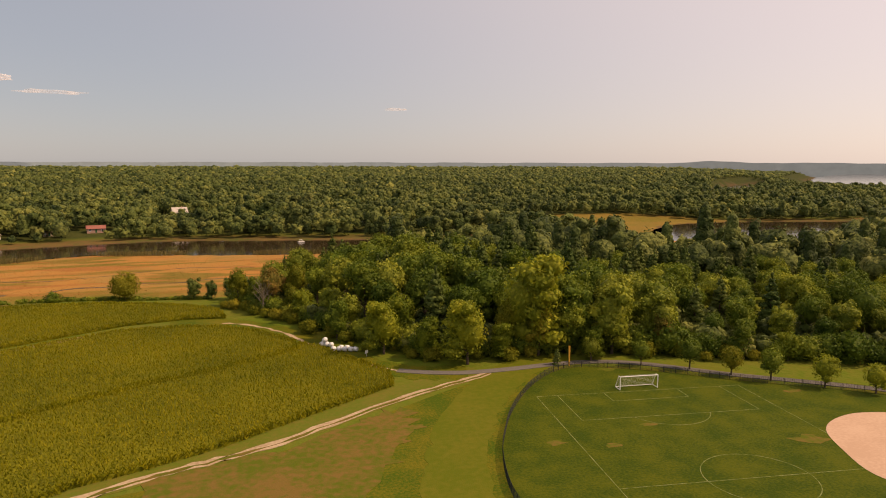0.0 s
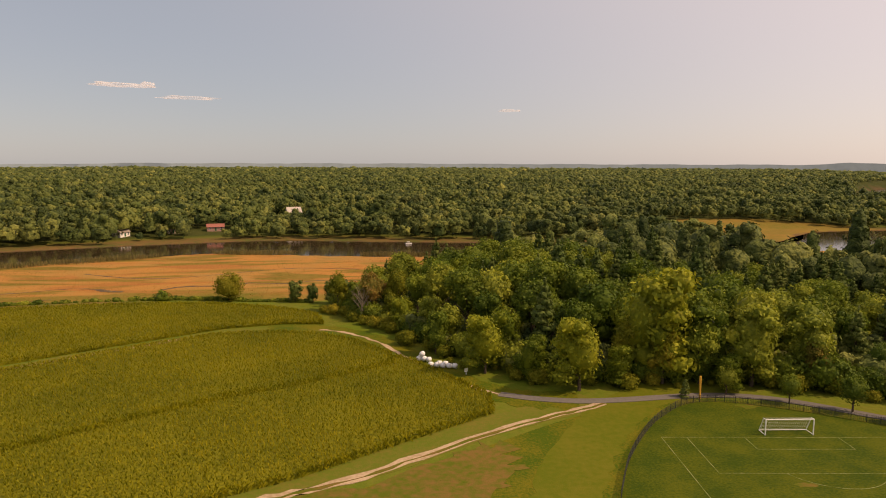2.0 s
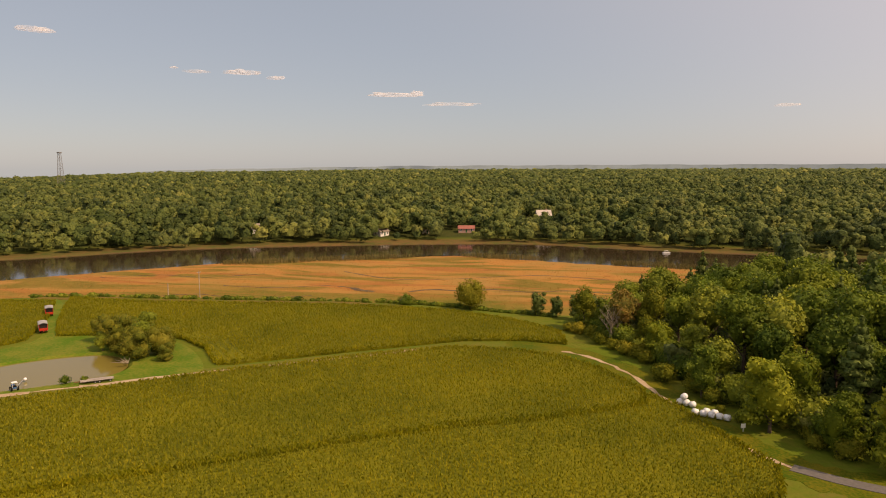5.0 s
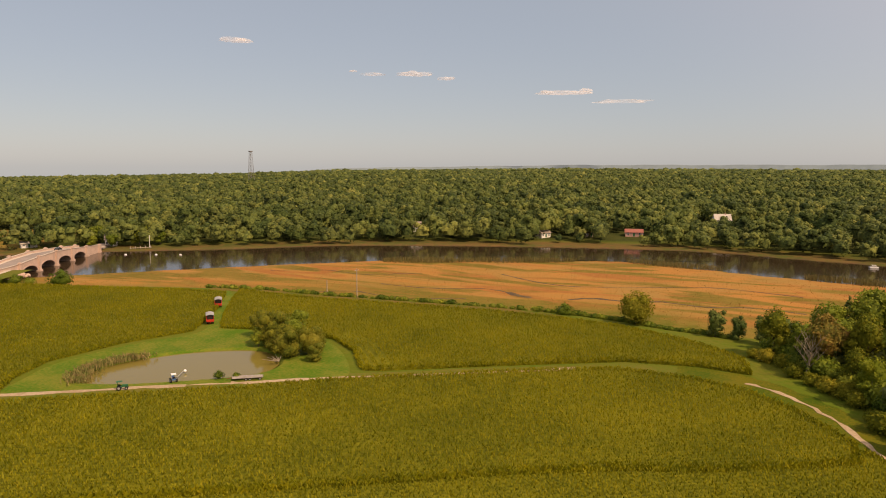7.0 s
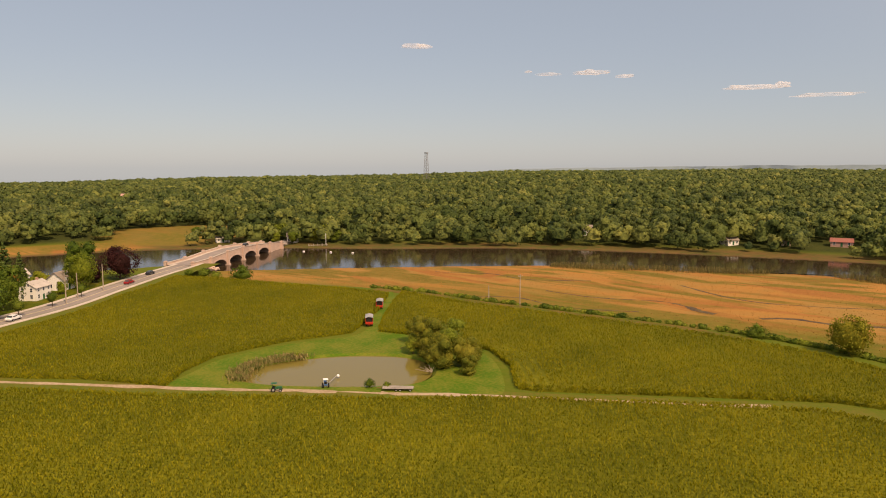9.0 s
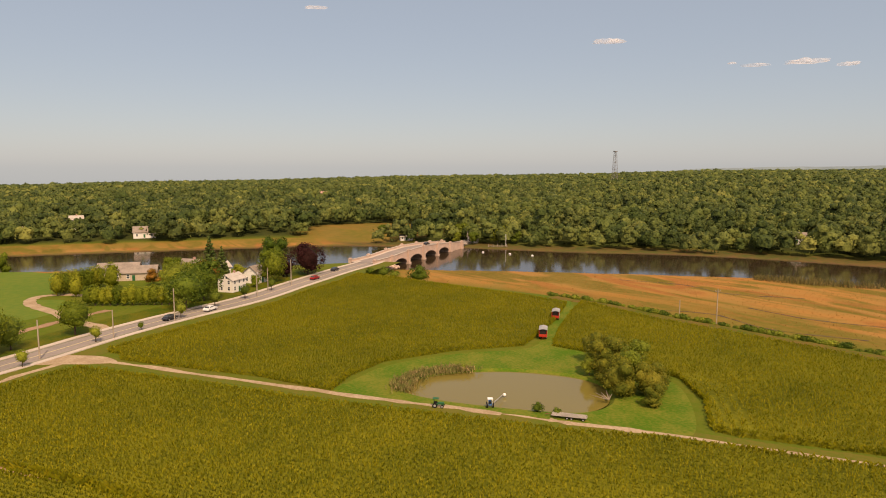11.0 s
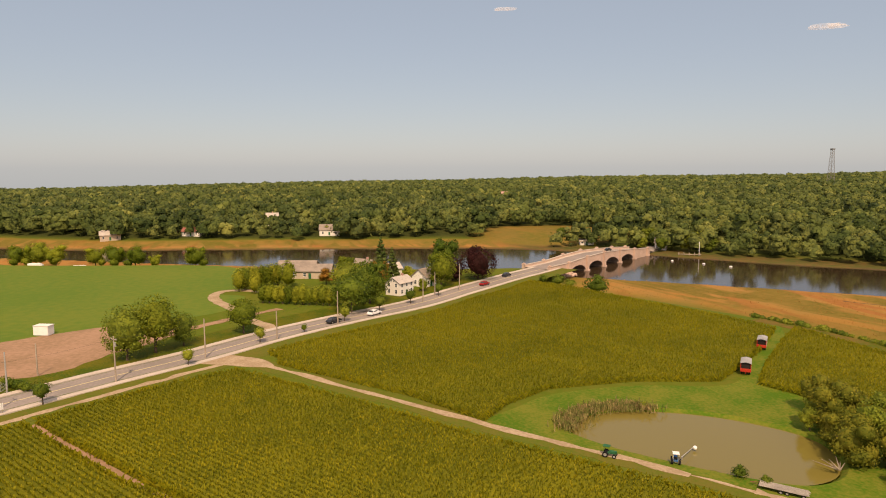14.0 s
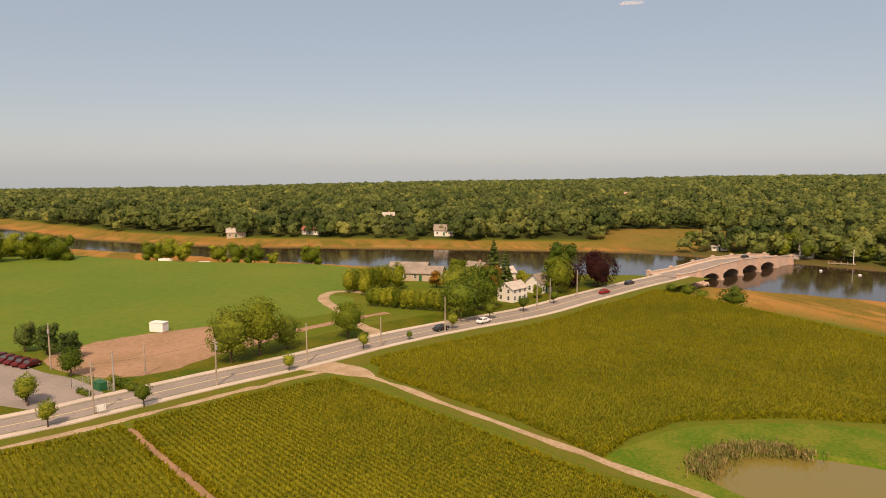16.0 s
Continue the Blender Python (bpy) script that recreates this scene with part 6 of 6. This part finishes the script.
# ---- vehicles ----
def car(label, m, paint):
    c = thing("car", label, "car", m)
    bm = bmesh.new()
    prof = [(-2.2, 0.35), (-2.25, 0.75), (-1.6, 0.92), (-1.2, 1.42), (0.5, 1.46), (1.1, 0.95), (2.1, 0.82), (2.2, 0.4)]
    for y in (-0.88, 0.88):
        for x, z in prof:
            bm.verts.new((x, y * (0.82 if z > 1.2 else 1), z))
    bm.verts.ensure_lookup_table()
    n = len(prof)
    for i in range(n):
        j = (i + 1) % n
        bm.faces.new((bm.verts[i], bm.verts[j], bm.verts[n + j], bm.verts[n + i]))
    bm.faces.new(bm.verts[:n])
    bm.faces.new(bm.verts[n:][::-1])
    bmesh.ops.bevel(bm, geom=bm.edges[:], offset=0.05, segments=1, affect="EDGES")
    part("body", bm, paint, c)
    for x0, x1, z0, z1, y0, y1 in ((-1.15, 0.4, 1.0, 1.36, -0.84, -0.77), (-1.15, 0.4, 1.0, 1.36, 0.77, 0.84)):
        bm = bmesh.new()
        box(bm, x0, y0, z0, x1, y1, z1)
        part("side_window", bm, M_PANE, c)
    for xa, za, xb, zb in ((0.58, 1.42, 1.08, 1.0), (-1.27, 1.38, -1.58, 0.98)):
        bm = bmesh.new()
        vs = [bm.verts.new(q) for q in ((xa, -0.66, za), (xa, 0.66, za), (xb, 0.76, zb), (xb, -0.76, zb))] + [bm.verts.new(q) for q in ((xa, -0.66, za + 0.05), (xa, 0.66, za + 0.05), (xb, 0.76, zb + 0.05), (xb, -0.76, zb + 0.05))]
        for f in ((0, 1, 2, 3), (4, 7, 6, 5), (0, 4, 5, 1), (1, 5, 6, 2), (2, 6, 7, 3), (3, 7, 4, 0)):
            bm.faces.new([vs[k] for k in f])
        part("windscreen", bm, M_PANE, c)
    for x in (-1.4, 1.4):
        for y in (-0.82, 0.82):
            wheel(c, x, y, 0.33, 0.22)
    return c


M_CARK = material("black_car_paint", (0.02, 0.02, 0.025), 0.25, spread=0.1, spec=0.6)
M_CARW = material("white_car_paint", (0.75, 0.74, 0.72), 0.3, spread=0.05)
M_CARR = material("red_car_paint", (0.3, 0.02, 0.02), 0.3, spread=0.1)
M_CARD = material("maroon_car_paint", (0.12, 0.02, 0.02), 0.35, spread=0.1)
ahead = math.degrees(math.atan2(0.76, -0.65))
car("black car driving towards the bridge", pose(-267.2, 153.5, 0.12, 0, 0, ahead), M_CARK)
car("red car on the road by the copper beech", pose(-251.2, 139.5, 0.12, 0, 0, ahead), M_CARR)
car("white car on the road past the farmhouse", pose(-214.3, 95.2, 0.12, 0, 0, ahead), M_CARW)
car("dark car under the roadside tree", pose(-207.5, 83.4, 0.12, 0, 0, ahead), M_CARK)
car("black car crossing the stone bridge", Matrix.Translation(on_bridge(52, -WIDE / 2 - 1.8, deck_z(52) + 0.03)) @ Matrix.Rotation(math.atan2(BD.y, BD.x), 4, "Z"), M_CARK)
for k in range(5):
    car("maroon car parked in the car park", pose(-190.5 + 1.5 * k, -12 + 2.3 * k, 0.1, 0, 0, -20), M_CARD)
bm = bmesh.new()
box(bm, -1.2, -0.7, 0.0, 1.2, 0.7, 1.5)
box(bm, -1.25, -0.75, 1.5, 1.25, 0.75, 1.58)
tagged(part("utility_cabinet", bm, M_GREENP, m=pose(-168.2, 17.4, 0.05, 0, 0, 50)), "green metal utility cabinet by the hedge", "cabinet")
enc = thing("enclosure_fence", "grey wire enclosure round the utility cabinet", "fence")
for a, b in (((-172.5, 14.5), (-166, 20.5)), ((-172.5, 14.5), (-169.5, 11.8)), ((-169.5, 11.8), (-163.5, 17.5))):
    a, b = np.array(a), np.array(b)
    for k in range(5):
        q = a + (b - a) * k / 4
        bm = bmesh.new()
        rod(bm, (*q, 0), (*q, 1.9), 0.05)
        part("fence_post", bm, M_GREY, enc)
    for z in np.linspace(0.2, 1.85, 7):
        bm = bmesh.new()
        rod(bm, (*a, z), (*b, z), 0.02, None, 3)
        part("wire", bm, M_GREY, enc)
plant(make_tree("hedge_shrub", "clipped dark green hedge shrub", 1.7, 1.2, M_LEAF, 91, 260, 0.24, base=0.0, shape="round", category="shrub", group="hedge by the cabinet"), [(-172 + 1.05 * k, 18.2 + 1.1 * k, 0, 1.0, 50 * k) for k in range(6)] + [(-166.5 + 0.9 * k, 14.6 + 1.0 * k, 0, 0.7, 50 * k) for k in range(3)])
sign = thing("road_sign", "small white signboard on posts beside the road", "sign", pose(-154.6, 23.0, 0, 0, 0, 130))
for x in (-0.5, 0.5):
    bm = bmesh.new()
    rod(bm, (x, 0, 0), (x, 0, 1.9), 0.05)
    part("post", bm, M_POLE, sign)
bm = bmesh.new()
box(bm, -0.7, -0.04, 0.8, 0.7, 0.04, 1.9)
part("board", bm, M_WHITE, sign)

# ---- on the river ----
boat = thing("pontoon_boat", "small white pontoon boat moored on the river", "boat", pose(14.2, 393.5, -4, 0, 0, 20) @ Matrix.Diagonal((0.6, 0.6, 0.6, 1)))
for y in (-0.9, 0.9):
    bm = bmesh.new()
    rod(bm, (-3, y, 0.1), (3, y, 0.1), 0.35, None, 10)
    part("float", bm, M_GREY, boat)
bm = bmesh.new()
box(bm, -3, -1.3, 0.4, 3, 1.3, 0.55)
for x0, y0, x1, y1 in ((-3, -1.3, 3, -1.22), (-3, 1.22, 3, 1.3), (-3, -1.3, -2.9, 1.3)):
    box(bm, x0, y0, 0.55, x1, y1, 1.2)
part("deck", bm, M_WHITE, boat)
bm = bmesh.new()
box(bm, -1.5, -1.2, 2.3, 1.2, 1.2, 2.4)
for x in (-1.4, 1.1):
    for y in (-1.1, 1.1):
        rod(bm, (x, y, 0.5), (x, y, 2.3), 0.04)
part("awning", bm, M_WHITE, boat)
pier = thing("boat_pier", "grey timber pier with a white mast", "pier", pose(-326, 273, -4, 0, 0, -30))
for i in range(8):
    bm = bmesh.new()
    box(bm, -0.9, -6 + i * 1.4, 1.0, 0.9, -4.75 + i * 1.4, 1.12)
    part("deck_board", bm, M_POLE, pier)
for i in range(5):
    for x in (-0.8, 0.8):
        bm = bmesh.new()
        rod(bm, (x, -5.6 + i * 2.5, -2), (x, -5.6 + i * 2.5, 1.9), 0.14)
        part("pile", bm, M_POLE, pier)
bm = bmesh.new()
rod(bm, (0, 4, 0), (0, 4, 7.5), 0.14)
rod(bm, (-1.2, 4, 5.2), (1.2, 4, 5.2), 0.08)
part("mast", bm, M_WHITE, pier)
for x, y in ((-300, 262), (-289, 268), (-313, 254)):
    bm = bmesh.new()
    bmesh.ops.create_uvsphere(bm, u_segments=10, v_segments=6, radius=0.6, matrix=Matrix.Diagonal((1.4, 1, 0.7, 1)))
    tagged(part("mooring_buoy", bm, M_WHITE, m=pose(x, y, -3.8), smooth=True), "white mooring buoy on the river", "buoy")

# ---- creeks in the marsh ----
M_MUD = material("creek_mud", (0.07, 0.045, 0.028), 0.6, other=(0.12, 0.085, 0.035), scales=(0.2, 1.0))
for run, w in (([(-101, 254), (-95, 250), (-90, 249)], 2.6), ([(-78, 252), (-71, 258), (-58, 259), (-50, 264)], 2.0), ([(-150, 246), (-130, 247), (-112, 256), (-101, 254)], 0.9), ([(-50, 264), (-36, 262), (-24, 268), (-8, 266)], 1.2), ([(-120, 290), (-92, 277), (-70, 283), (-40, 300), (-10, 296)], 0.9), ([(-210, 250), (-190, 262), (-168, 262), (-150, 276)], 0.8), ([(-165, 215), (-150, 228), (-128, 226), (-108, 236)], 0.8)):
    ribbon("creek", smooth_line(run, 6), w, -3.36, M_MUD, "dark muddy creek in the marsh", "creek", jitter=0.25, thick=0.03)

# ---- clouds ----
M_CLOUD = bpy.data.materials.new("cloud")
M_CLOUD.use_nodes = True
cn, cl = M_CLOUD.node_tree.nodes, M_CLOUD.node_tree.links.new
cb = cn["Principled BSDF"]
cb.inputs["Base Color"].default_value, cb.inputs["Roughness"].default_value = (1.0, 0.97, 0.95, 1), 1.0
ct = cn.new("ShaderNodeBsdfTransparent")
cm = cn.new("ShaderNodeMixShader")
cx_ = cn.new("ShaderNodeTexNoise")
cx_.inputs["Scale"].default_value, cx_.inputs["Detail"].default_value = 0.011, 4
cg = cn.new("ShaderNodeNewGeometry")
cr = cn.new("ShaderNodeMapRange")
cr.inputs["From Min"].default_value, cr.inputs["From Max"].default_value, cr.inputs["To Min"].default_value, cr.inputs["To Max"].default_value = 0.34, 0.7, 0.05, 0.5
cl(cg.outputs["Position"], cx_.inputs["Vector"])
cl(cx_.outputs[0], cr.inputs["Value"])
cl(cr.outputs[0], cm.inputs[0])
cl(ct.outputs[0], cm.inputs[1])
cq, cw = cn.new("ShaderNodeBsdfTranslucent"), cn.new("ShaderNodeMixShader")
cq.inputs["Color"].default_value, cw.inputs[0].default_value = (1, 0.97, 0.95, 1), 0.6
cl(cb.outputs[0], cw.inputs[1])
cl(cq.outputs[0], cw.inputs[2])
cl(cw.outputs[0], cm.inputs[2])
cl(cm.outputs[0], cn["Material Output"].inputs["Surface"])
CLOUDS = [(10.61, 4.54, 71, 43), (-46.36, 9.83, 89, 50), (-35.41, 7.49, 71, 50), (-31.94, 7.53, 125, 71), (-29.37, 7.18, 62, 50), (-19.89, 5.98, 178, 57), (-15.19, 5.23, 170, 43), (-69.67, 12.45, 75, 36), (-46.08, 9.73, 98, 57), (-37.02, 7.73, 25, 29), (-18.01, 6.15, 39, 50)]
for i, (az, el, wide, high) in enumerate(CLOUDS):
    rng = np.random.default_rng(100 + i)
    r = 4300
    c = Vector((EYE[0] + r * math.sin(radians(az)), EYE[1] + r * math.cos(radians(az)), 40 + r * math.tan(radians(el))))
    bm = bmesh.new()
    bmesh.ops.create_icosphere(bm, subdivisions=5, radius=1.0)
    for v in bm.verts:
        d = v.co.copy()
        puff = 1 + 0.5 * noise.noise(Vector((d.x * 2.6 + i * 7, d.y * 1.6, d.z * 1.2))) + 0.12 * noise.noise(Vector((d.x * 7 + i * 5, d.y * 5, d.z * 3)))
        v.co = Vector((d.x * wide * 0.9 * puff, d.y * wide * 0.4 * puff, d.z * high * (0.26 if d.z > 0 else 0.1) * puff))
    tagged(part("cloud", bm, M_CLOUD, m=Matrix.Translation(c) @ Matrix.Rotation(radians(-az), 4, "Z"), smooth=True), "small thin white fair-weather cloud", "cloud", group="clouds", kind="stuff")

plant(make_tree("bank_tree", "round green tree at the bridge's far end", 9, 4.2, M_LEAF, 95, 1100, 0.5, base=0.03), [(-341, 266, -2.5, 0.8, 0), (-336, 279, -2.5, 1.0, 60), (-352, 262, -2.5, 0.7, 100), (-330, 288, -2.5, 0.9, 140), (-362, 272, -1.5, 1.1, 200), (-345, 292, -1.5, 1.1, 250), (-402, 238, -2.5, 0.9, 10)])
